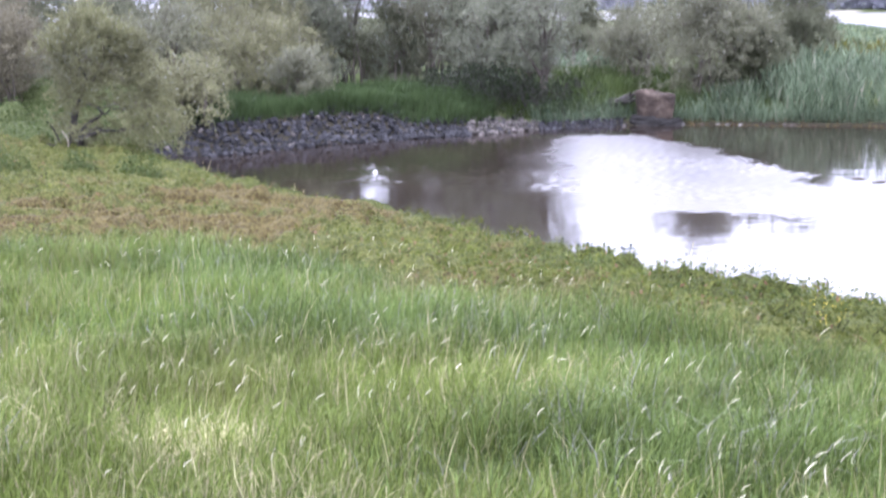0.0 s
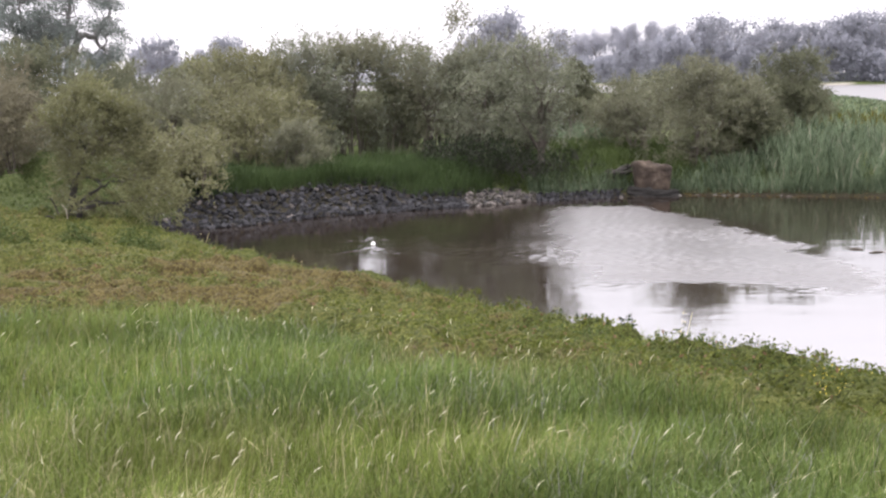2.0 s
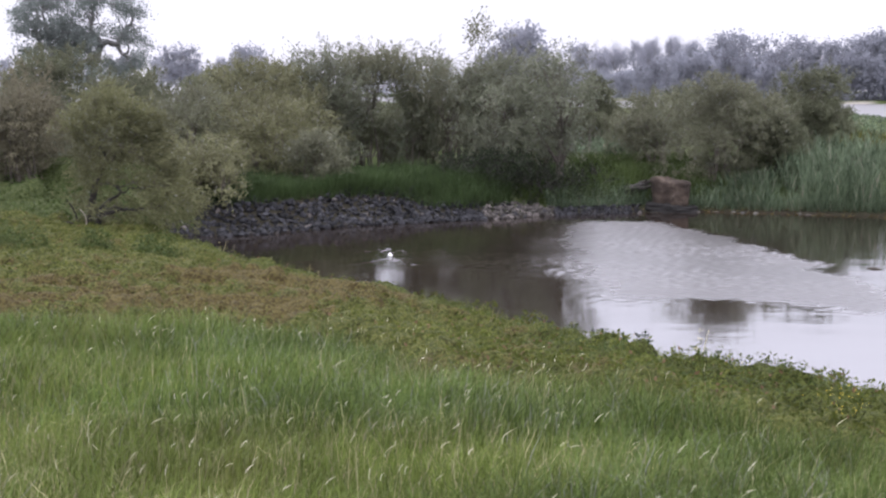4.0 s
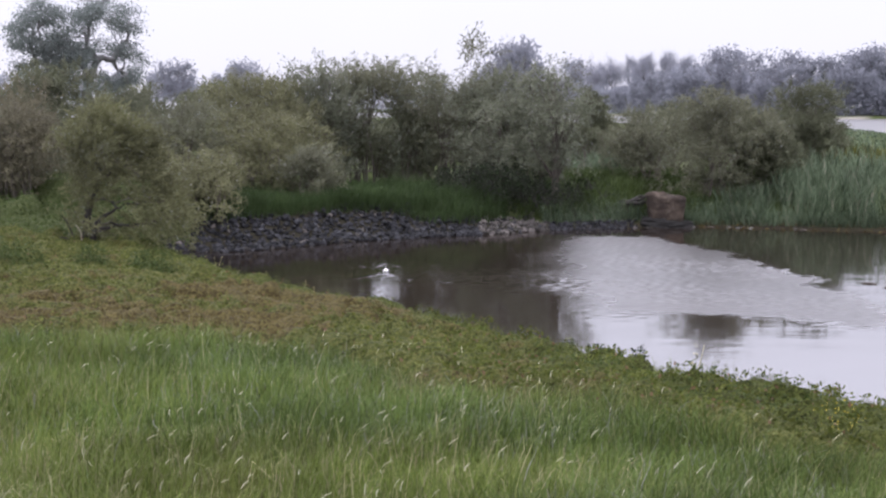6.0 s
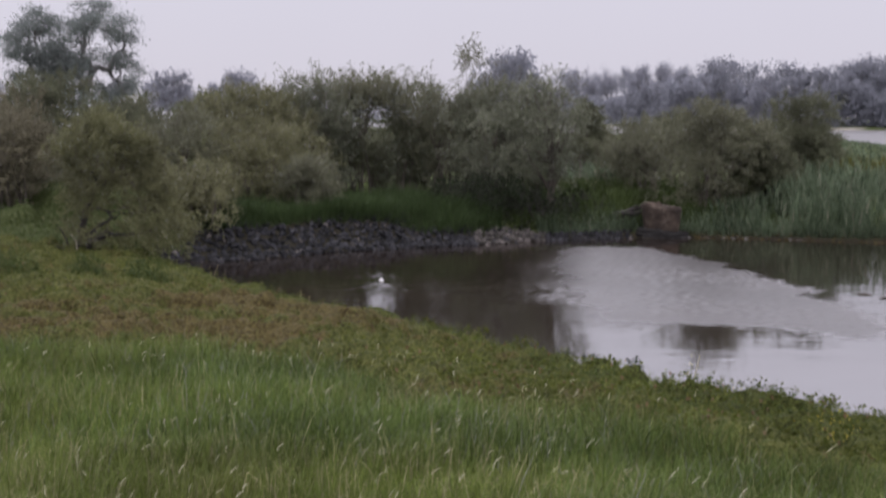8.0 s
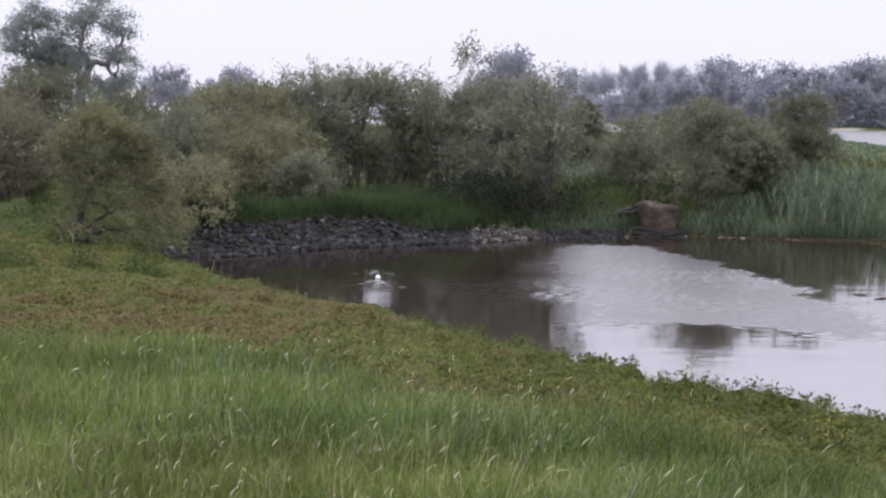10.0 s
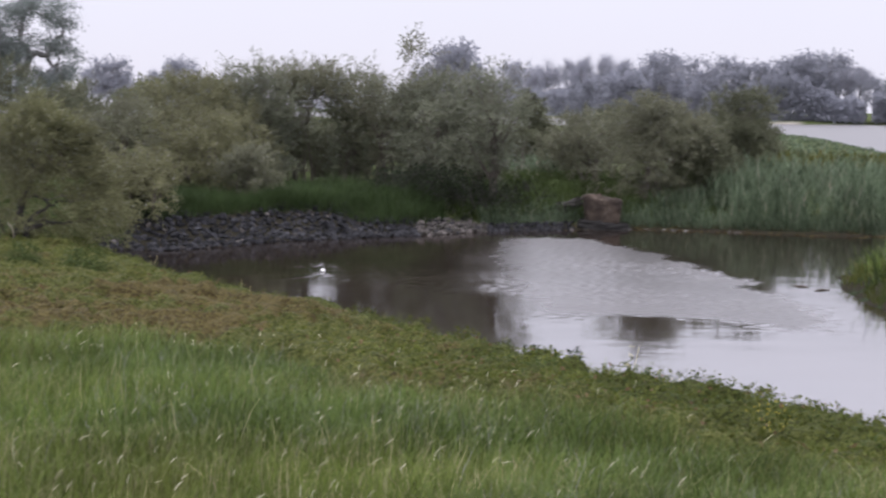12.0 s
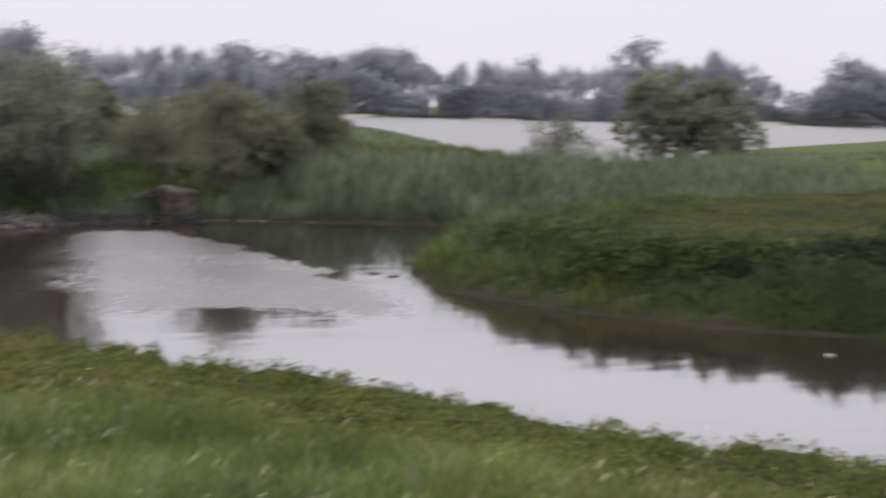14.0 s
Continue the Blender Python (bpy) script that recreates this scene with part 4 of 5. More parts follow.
# thick lower storey of the far woods, in rounded masses
cnt = 80000
az_s = np.concatenate([rng.uniform(-34, 54, 16000), rng.uniform(4, 43, cnt - 16000)])
along = np.column_stack([az_s, np.zeros(cnt)])
mass = 0.72 + 0.16 * wave(along, 2.2, 221) + 0.13 * wave(along, 7.0, 222)
ds = np.array([shore(a) for a in az_s]) + rng.uniform(0, 1, cnt) ** 1.5 * 24
tall = np.array([skyline(a) for a in az_s]) / 2.3 * ds / 390 * 13.5 * np.clip(mass, 0.45, 1.0)
up = rng.uniform(0, 1, cnt) ** 0.85
keep = ~((az_s > 20.75) & (az_s < 21.1))
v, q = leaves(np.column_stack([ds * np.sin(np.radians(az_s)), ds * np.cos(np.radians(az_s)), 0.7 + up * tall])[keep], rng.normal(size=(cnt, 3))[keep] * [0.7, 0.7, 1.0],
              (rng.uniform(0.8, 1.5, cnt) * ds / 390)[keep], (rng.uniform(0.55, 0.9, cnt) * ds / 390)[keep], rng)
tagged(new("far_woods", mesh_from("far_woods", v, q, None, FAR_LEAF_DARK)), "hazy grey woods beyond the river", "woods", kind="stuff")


# ---------------------------------------------------------------- meadow, herbs, reeds
def sector(n, a0, a1, r0, r1, rng, power=2.0):
    a = np.radians(rng.uniform(a0, a1, n))
    r = (rng.uniform(r0 ** power, r1 ** power, n)) ** (1 / power)
    return np.column_stack([r * np.sin(a), r * np.cos(a)])


BOUND = np.array([(-14, 19.5), (-5.3, 15.6), (-3.7, 14.6), (-1.9, 13.7), (-0.7, 12.7), (1.2, 11.2), (2.4, 10.1), (3.4, 9.2), (4.6, 7.9), (5.4, 7.0), (9, 2.0), (14, -5)])


def tall_grass_side(p):
    """True on the camera's side of the edge between tall meadow grass and the low herbs."""
    order = np.argsort(BOUND[:, 0])
    return p[:, 1] < np.interp(p[:, 0], BOUND[order, 0], BOUND[order, 1]) + 0.5 * wave(p, 1.1, 31)


def grass_field(name, p, h0, h1, w0, w1, mat, label, rng, wind=(0.12, 0.0), curl=0.32):
    z = survey(p)[0]
    n = len(p)
    size = 1 + 0.24 * wave(p, 1.6, 41) + 0.2 * wave(p, 5.0, 42)
    H = rng.uniform(h0, h1, n) * size
    lean = np.column_stack([rng.normal(size=(n, 2)) * 0.16 + np.array(wind) * 0.3, np.zeros(n)])
    bend = lean * 2 + np.column_stack([rng.normal(size=(n, 2)) * curl + np.array(wind), np.zeros(n)])
    v, q, t = blades(np.column_stack([p, z - 0.02]), H, rng.uniform(w0, w1, n), lean, bend, rng)
    return tagged(new(name, mesh_from(name, v, q, t, mat)), label, "grass", kind="stuff")


rng = np.random.default_rng(12)
p = sector(210000, -24, 46, 3.6, 17, rng, 1.4)
p = p[tall_grass_side(p) & (land_dist(p, POND) > 0.2)]
p = p[(wave(p, 7.0, 43) + 0.6 * wave(p, 15.0, 44) > -0.35) | (rng.uniform(size=len(p)) < 0.45)]
blue = wave(p, 1.0, 51) + rng.normal(size=len(p)) * 0.45 + 0.5 * ss(8.5, 11.5, np.hypot(*p.T)) > 0.55
grass_field("meadow_grass", p[~blue], 0.18, 0.40, 0.0032, 0.0085, GRASS, "fresh green tall meadow grass blowing in the wind", rng, (0.06, 0.0), 0.16)
grass_field("bluish_grass", p[blue], 0.2, 0.44, 0.005, 0.010, GRASS_BLUE, "bluish-green grass tufts in the meadow", rng, (0.06, 0.0), 0.2)
p = np.concatenate([sector(22000, 48, 334, 0.6, 12, rng), sector(7000, -26, 48, 0.6, 3.7, rng)])
p = p[land_dist(p, POND) > 0.3]
grass_field("meadow_grass", p, 0.2, 0.4, 0.010, 0.02, GRASS, "green meadow grass on the bank's top", rng)

# pale seed heads on stalks
p = sector(1000, -24, 44, 4.0, 13.0, rng, 1.4)
p = p[tall_grass_side(p) & (wave(p, 1.1, 61) + rng.normal(size=len(p)) * 0.4 > -0.1)]
z = survey(p)[0]
n = len(p)
H = rng.uniform(0.3, 0.56, n)
tilt = np.column_stack([rng.normal(0.07, 0.2, n), rng.normal(0, 0.15, n), np.zeros(n)])
foot = np.column_stack([p, z])
top = foot + tilt * H[:, None] + np.array([0, 0, 1]) * H[:, None]
v1, q1, t1 = blades(foot, H, rng.uniform(0.003, 0.0055, n), tilt * 0.5, tilt, rng)
stalks = mesh_from("stalks", v1, q1, t1, STRAW)
pieces = []
for k in range(n):
    d = unit(tilt[k] * 1.6 + np.array([rng.normal(0.06, 0.15), rng.normal(0, 0.12), rng.uniform(0.8, 1.4)]))
    L = rng.uniform(0.035, 0.09)
    u = np.linspace(0, 1, 5)
    pts = top[k] + d * (u * L)[:, None] + np.array([0.02, 0, -0.015]) * (u ** 2)[:, None] - np.array([0, 0, 0.03])
    pieces.append(tube(pts, np.array([0.0008, 0.0017, 0.002, 0.0016, 0.0007]) * rng.uniform(0.8, 1.3), 5))
tagged(new("grass_stalks", stalks), "thin pale flowering grass stalks", "grass", kind="stuff")
tagged(new("seed_heads", mesh_from("seed_heads", *join(pieces), None, SEED, True)), "pale foxtail seed heads nodding over the meadow", "seed heads", kind="stuff")

# pale dead straw standing in clumps, and a flattened patch of it
p = sector(15000, -26, 46, 3.7, 13, rng, 1.3)
p = p[tall_grass_side(p) & (wave(p, 2.2, 62) + rng.normal(size=len(p)) * 0.6 > 0.75)]
grass_field("standing_straw", p, 0.2, 0.46, 0.0025, 0.0055, STRAW, "pale dead straw among the meadow grass", rng, (0.1, 0), 0.38)
p = np.column_stack([rng.normal(-1.4, 0.22, 1000), rng.normal(6.7, 0.18, 1000)])
grass_field("flattened_straw", p, 0.08, 0.26, 0.004, 0.008, STRAW, "flattened patch of dead straw in the meadow", rng, (0.3, 0), 1.2)


def lattice(p, f, seed):
    """Smooth lattice noise, 0 to 1."""
    tab = np.random.default_rng(seed).uniform(size=(64, 64))
    q = p * f + 640.0
    i = np.floor(q).astype(int)
    u = q - i
    u = u * u * (3 - 2 * u)
    a, b = i[:, 0] % 64, i[:, 1] % 64
    a2, b2 = (a + 1) % 64, (b + 1) % 64
    return (tab[a, b] * (1 - u[:, 0]) + tab[a2, b] * u[:, 0]) * (1 - u[:, 1]) + (tab[a, b2] * (1 - u[:, 0]) + tab[a2, b2] * u[:, 0]) * u[:, 1]


def puffs(p, f, seed):
    """Rounded mounds with creases between them, 0 to 1."""
    return np.clip(np.abs(2 * lattice(p + 0.35 * np.stack([lattice(p, f * 1.7, seed + 1), lattice(p, f * 1.7, seed + 2)], 1) / f, f, seed) - 1) * 1.45, 0, 1)


def canopy(name, x0, x1, y0, y1, step, keep, height, mat, label, dry=None, rank=None):
    """A closed, uneven sheet of low leafy growth over a stretch of ground."""
    xs, ys = np.arange(x0, x1, step), np.arange(y0, y1, step)
    X, Y = np.meshgrid(xs, ys, indexing="ij")
    p = np.stack([X, Y], -1).reshape(-1, 2)
    rg = np.random.default_rng(len(name))
    ok = keep(p)
    idx = np.where(ok)[0]
    z = np.zeros(len(p))
    z[idx] = survey(p[idx])[0] + height(p[idx])
    v = np.column_stack([p + rg.normal(size=p.shape) * step * 0.22, z])
    ny = len(ys)
    i, j = np.meshgrid(np.arange(len(xs) - 1), np.arange(ny - 1), indexing="ij")
    q = np.stack([i * ny + j, (i + 1) * ny + j, (i + 1) * ny + j + 1, i * ny + j + 1], -1).reshape(-1, 4)
    q = q[ok[q].all(1)]
    used = np.unique(q)
    back = np.zeros(len(p), int)
    back[used] = np.arange(len(used))
    me = mesh_from(name, v[used], back[q], None, mat, True)
    att = me.color_attributes.new("zone", "FLOAT_COLOR", "POINT")
    col = np.zeros((len(used), 4), np.float32)
    if dry is not None:
        col[:, 0] = dry(p[used])
    if rank is not None:
        col[:, 1] = rank(p[used])
    att.data.foreach_set("color", col.ravel())
    return tagged(new(name, me), label, "herbs", kind="stuff")


def herb_field(name, p, h, size, mat, label, rng, per=1, up=0.5, category="herbs", mound=0.5, freq=2.2, base=None):
    """Low leafy plants in mounds."""
    z = survey(p)[0] + (base(p) - 0.02 if base else 0)
    n = len(p)
    hill = np.clip(1 + mound * wave(p, freq, 71) + 0.5 * mound * wave(p, freq * 2.7, 72), 0.15, 2.2)
    H = h * hill * rng.uniform(0.1, 1, n) ** 0.6
    c = np.column_stack([p, z + H])
    ax = rng.normal(size=(n, 3)) * [1, 1, 0.5] + [0, 0, up]
    L = rng.uniform(size[0], size[1], n)
    v, q = leaves(c, ax, L, L * rng.uniform(0.35, 0.6, n), rng)
    return tagged(new(name, mesh_from(name, v, q, None, mat)), label, category, kind="stuff")


def near_side(p):
    return (line_dist(p, NEAR) < line_dist(p, FAR)) & (line_dist(p, NEAR) < line_dist(p, SPIT)) & ~((p[:, 0] > 7) & (p[:, 1] > 14))


def lush(p):
    """1 along the water's edge, where the herbs stand higher."""
    sd = land_dist(p, POND)
    return np.maximum(1 - ss(0.5, 1.1, sd), ss(0.3, 1.6, p[:, 0]) * (1 - ss(1.7, 2.9, sd + 0.5 * wave(p, 1.0, 83))))


def near_growth(p):
    sd, k = land_dist(p, POND), lush(p)
    low = 0.01 + 0.2 * puffs(p, 1.9, 301) * lattice(p, 0.7, 302) + 0.17 * puffs(p, 4.2, 303)
    high = 0.01 + 0.15 * puffs(p, 1.4, 304) ** 2 + 0.12 * puffs(p, 3.2, 305) ** 1.5 + 0.06 * puffs(p, 9.0, 306)
    order = np.argsort(BOUND[:, 0])
    off = p[:, 1] - np.interp(p[:, 0], BOUND[order, 0], BOUND[order, 1]) - 0.5 * wave(p, 1.1, 31)
    return (low * (1 - k) + high * k) * (0.45 * ss(-0.08, 0.3, sd) + 0.55 * ss(0.1, 1.0, sd)) * (0.1 + 0.9 * ss(-0.3, 0.9, off))


def near_dry(p):
    bare = survey(p)[2]
    return np.clip((bare * 0.95 + 1.0 * (lattice(p, 0.9, 311) - 0.5) + 0.8 * (lattice(p, 2.6, 312) - 0.5) + 0.9 * (lattice(p, 6.5, 313) - 0.5)) * (1 - lush(p)), 0, 1)


rng = np.random.default_rng(14)
canopy("bank_herb_mat", -16, 12, 1.5, 31.5, 0.074, lambda p: near_side(p) & (land_dist(p, POND) > -0.2) & ~tall_grass_side(p + np.array([0.25, 0.35])), near_growth, MAT_NEAR,
       "low yellowish-green herbs and trampled brown turf on the bank", near_dry, lush)
p = np.concatenate([sector(90000, -27, 48, 7.0, 33, rng, 1.5), sector(60000, 0, 48, 7.0, 21, rng, 1.2)])
p = p[near_side(p) & ~tall_grass_side(p)]
p = p[land_dist(p, POND) > 0.02]
brown = near_dry(p) > 0.45
herb_field("trampled_herbs", p[brown & (rng.uniform(size=len(p)) < 0.5)], 0.035, (0.02, 0.05), HERB_DRY, "yellow-brown trampled herbs on the bank", rng, base=near_growth)
pe = p[(land_dist(p, POND) < 0.6) & (land_dist(p, POND) > 0.06)]
herb_field("edge_herbs", pe, 0.05, (0.025, 0.06), HERB, "ragged herbs at the water's edge", rng, base=near_growth, mound=0.7, freq=3.0)
rank = (lush(p) > 0.35) & (rng.uniform(size=len(p)) < 0.45)
herb_field("fringe_herbs", p[~brown & rank], 0.06, (0.025, 0.06), HERB_MID, "dark green herbs along the water's edge", rng, base=near_growth)
herb_field("bank_herbs", p[~brown & ~rank], 0.08, (0.025, 0.07), HERB, "light green herbs along the bank", rng, base=near_growth)
pg = p[~brown & (rng.uniform(size=len(p)) < 0.14 + 0.3 * (land_dist(p, POND) < 0.5))]
grass_field("bank_grass", pg, 0.12, 0.34, 0.005, 0.010, GRASS, "short grass among the bank herbs", rng)


def tuft(name, x, y, w, h, n, mat, label, seed, leaf=(0.03, 0.07), group=""):
    rng = np.random.default_rng(seed)
    ob = thing(name, (x, y, gz(x, y)), label, "plant", group)
    a, r, s = rng.uniform(0, 6.28, n), np.sqrt(rng.uniform(0, 1, n)), rng.uniform(0, 1, n)
    c = np.column_stack([np.cos(a) * r * w / 2 * np.sqrt(1 - 0.75 * s ** 2), np.sin(a) * r * w / 2 * np.sqrt(1 - 0.75 * s ** 2), s * h * (0.8 + 0.25 * np.sin(3 * a))])
    L = rng.uniform(*leaf, n)
    v, q = leaves(c, rng.normal(size=(n, 3)) + [0, 0, 0.5], L, L * 0.5, rng)
    part("foliage", mesh_from("foliage", v, q), mat, ob)
    pieces = []
    for k in range(7):
        e = c[rng.integers(n)]
        u = np.linspace(0, 1, 4)[:, None]
        pieces.append(tube(np.array([0, 0, -0.02]) * (1 - u) + e * u, 0.006 * (1 - 0.5 * u[:, 0]), 4))
    part("stalks", mesh_from("stalks", *join(pieces), None, None, True), HERB_DARK, ob, kind="stuff")
    return ob


for k, (x, y, w, h, n, mt, lab) in enumerate((
        (1.15, 17.3, 0.55, 0.42, 900, HERB, "rounded bushy herb on the bank's edge"),
        (0.55, 18.6, 0.6, 0.36, 800, HERB, "rounded bushy herb on the bank's edge"),
        (1.95, 16.2, 0.35, 0.40, 500, HERB_DARK, "dark nettle clump on the bank's edge"),
        (2.45, 15.9, 0.30, 0.45, 450, HERB_DARK, "dark nettle clump on the bank's edge"),
        (4.15, 13.7, 0.7, 0.42, 900, HERB, "bushy herb leaning over the water"),
        (5.0, 12.6, 0.9, 0.40, 1000, HERB, "bushy herb leaning over the water"),
        (-5.2, 22.6, 1.1, 0.6, 1500, HERB_MID, "green clump of herbs in the turf"),
        (-6.3, 22.9, 0.8, 0.52, 1100, HERB_MID, "green clump of herbs in the turf"),
        (-7.7, 22.6, 1.4, 0.62, 1900, HERB_MID, "wide green clump of herbs in the turf"),
        (8.1, 9.0, 0.22, 0.42, 300, HERB_DARK, "upright dark nettle at the water's edge"),
        (-1.7, 21.6, 0.5, 0.3, 500, HERB, "small bushy herb on the bank's edge"))):
    tuft("bank_plant", x, y, w, h, n, mt, lab, 500 + k)

# a yellow-flowering plant
fx, fy = 3.22, 10.25
flower = tuft("flowering_plant", fx, fy, 0.5, 0.45, 300, HERB, "yellow-flowering herb in the meadow", 530)
rng = np.random.default_rng(531)
c = np.column_stack([rng.normal(0, 0.1, 45), rng.normal(0, 0.1, 45), rng.uniform(0.26, 0.46, 45)])
v, q = leaves(c, rng.normal(size=(45, 3)) + [0, 0, 0.4], 0.019, 0.017, rng)
YELLOW = leaf_material("yellow_petals", (0.5, 0.38, 0.03), (0.7, 0.6, 0.08), None, 0, 0.2)
part("blossoms", mesh_from("blossoms", v, q), YELLOW, flower, "small yellow blossoms")

# grass on top of the stone bank and on the far meadow
rng = np.random.default_rng(16)
m_ = 26000
p = np.column_stack([rng.uniform(-6.5, 1.8, m_), rng.uniform(31.5, 38.5, m_)])
sd_ = land_dist(p, POND)
p = p[(sd_ > 1.5 - 0.75 * ss(-1.8, -0.2, p[:, 0])) & (sd_ < 4.6) & (line_dist(p, FAR) < line_dist(p, NEAR))]
grass_field("tall_bank_grass", p, 0.36, 0.7, 0.010, 0.02, GRASS_DEEP, "lush dark-green grass above the stone bank", rng, (0.05, 0), 0.16)
m_ = 20000
p = np.column_stack([rng.uniform(2.0, 12, m_), rng.uniform(36, 46, m_)])
sd_ = land_dist(p, POND)
p = p[(sd_ > 0.7) & (p[:, 0] < 9.5 + 0.2 * (p[:, 1] - 36))]
grass_field("far_meadow_grass", p, 0.25, 0.5, 0.014, 0.028, HERB_MID, "green grass behind the pond", rng, (0.05, 0), 0.16)
m_ = 34000
p = np.column_stack([rng.uniform(-22, -6, m_), rng.uniform(28, 42, m_)])
p = p[(land_dist(p, POND) > 0.4)]


def left_growth(p):
    return (0.08 + 0.6 * puffs(p, 0.7, 341) + 0.22 * puffs(p, 2.0, 342) + 0.05 * puffs(p, 7.0, 343)) * ss(0.3, 1.4, land_dist(p, POND)) * ss(27.6, 30.5, p[:, 1] + 0.3 * (p[:, 0] + 8))


canopy("rank_herb_mat", -24, -6.2, 27, 42, 0.12, lambda p: land_dist(p, POND) > 0.3, left_growth, MAT_LEFT, "rank green herbs below the willow scrub")
p = p[rng.uniform(size=len(p)) < 0.6]
herb_field("left_bank_herbs", p, 0.14, (0.05, 0.12), HERB_MID, "green herbs below the willow scrub", rng, 1, 0.6, base=left_growth)


def reed_bed(name, p, h0, h1, w, label, rng, leaves_per=6, mat=REED):
    z = survey(p)[0]
    n = len(p)
    H = rng.uniform(h0, h1, n) * (1 + 0.2 * wave(p, 0.9, 91) + 0.12 * wave(p, 2.4, 92))
    foot = np.column_stack([p, z - 0.03])
    lean = np.column_stack([rng.normal(0.01, 0.04, n), rng.normal(0, 0.04, n), np.zeros(n)])
    v, q, t = blades(foot, H, np.full(n, w * 0.6), lean, lean * 2, rng)
    vs, qs, ts, k = [v], [q], [t], len(v)
    for j in range(leaves_per):
        s = rng.uniform(0.0, 0.9, n)
        f = foot + np.array([0, 0, 1]) * (H * s)[:, None] + lean * (H * s * 1.6)[:, None]
        a = rng.uniform(0, 6.28, n)
        out = np.column_stack([np.cos(a) + 0.1, np.sin(a), np.zeros(n)]) * rng.uniform(0.25, 0.8, n)[:, None]
        v, q, t = blades(f, rng.uniform(0.3, 0.6, n), np.full(n, w), out * 0.45, out, rng)
        vs.append(v), qs.append(q + k), ts.append(t + k)
        k += len(v)
    return tagged(new(name, mesh_from(name, np.concatenate(vs), np.concatenate(qs), np.concatenate(ts), mat)), label, "reeds", kind="stuff")


rng = np.random.default_rng(18)
m_ = 19000
p = np.column_stack([rng.uniform(7.4, 34, m_), rng.uniform(32.5, 52, m_)])
sd_ = land_dist(p, POND)
p = p[(sd_ > 0.12) & (p[:, 1] > 34.6 - 0.02 * (p[:, 0] - 12)) & (p[:, 1] < 36.5 + 1.3 * (p[:, 0] - 7.0)) & (rng.uniform(size=m_) < np.where(sd_ < 3, 1, 0.55))]
p = p[(lattice(p, 0.9, 93) + 0.5 * lattice(p, 2.2, 94) > 0.7) | (rng.uniform(size=len(p)) < 0.12)]
short = ss(7.0, 12.0, p[:, 0])
reed_bed("reeds", p[short < 0.6], 0.32, 0.62, 0.025, "blue-green young reeds at the water's edge", rng)
reed_bed("reeds", p[short >= 0.6], 0.75, 1.25, 0.027, "tall blue-green reed bed", rng)
p = np.column_stack([rng.uniform(3.5, 17, 22000), rng.uniform(46, 100, 22000)])
p = p[(p[:, 0] > 0.085 * p[:, 1]) & (p[:, 0] < 0.17 * p[:, 1])]
reed_bed("pale_reeds", p, 0.25, 0.5, 0.09, "pale grey-green reeds in the meadow behind the scrub", rng, 1)
# sedge along the foot of the reeds
p = np.column_stack([rng.uniform(2.8, 20, 60000), rng.uniform(32, 39, 60000)])
sd_ = land_dist(p, POND)
p = p[(sd_ > 0.1) & (sd_ < 1.2) & (line_dist(p, FAR) < line_dist(p, SPIT)) & ((p[:, 0] > 7.1) | (sd_ > 0.35))]
grass_field("waterside_sedge", p, 0.16, 0.5, 0.012, 0.022, REED, "short sedge along the foot of the reeds", rng, (0.03, 0), 0.2)
# brown litter of dead reed leaves at the waterline
p = np.column_stack([rng.uniform(5.2, 14, 3600), rng.uniform(33.5, 37.5, 3600)])
sd_ = land_dist(p, POND)
p = p[(sd_ > -0.5 * rng.uniform(0, 1, 3600) ** 2) & (sd_ < 0.35) & (line_dist(p, FAR) < line_dist(p, SPIT))]
v, q = leaves(np.column_stack([p, np.maximum(survey(p)[0], 0.0) + 0.012]), rng.normal(size=(len(p), 3)) * [1, 1, 0.08], rng.uniform(0.06, 0.2, len(p)), rng.uniform(0.015, 0.04, len(p)), rng)
tagged(new("reed_litter", mesh_from("reed_litter", v, q, None, HERB_DRY)), "brown dead reed leaves along the waterline", "litter", kind="stuff")
p = np.column_stack([rng.uniform(12, 75, 4500), rng.uniform(46, 84, 4500)])
p = p[(land_dist(p, RIVER) > 1.0) & (p[:, 0] > 12 + 0.15 * (p[:, 1] - 46)) & (p[:, 1] > 34 + 0.2 * p[:, 0]) & (p[:, 0] < (0.56 + 0.05 * wave(p, 0.15, 98)) * p[:, 1])]
reed_bed("far_reeds", p, 0.22, 0.45, 0.09, "olive rank herbs between pond and river", rng, 3, HERB_OLIVE)

# the spit between the channel and the reed bed
rng = np.random.default_rng(20)


def spit_side(p):
    return (land_dist(p, POND) > -0.18) & (line_dist(p, SPIT) < line_dist(p, NEAR)) & (line_dist(p, SPIT) < line_dist(p, FAR) + 1.0) & (p[:, 1] < 33.0)


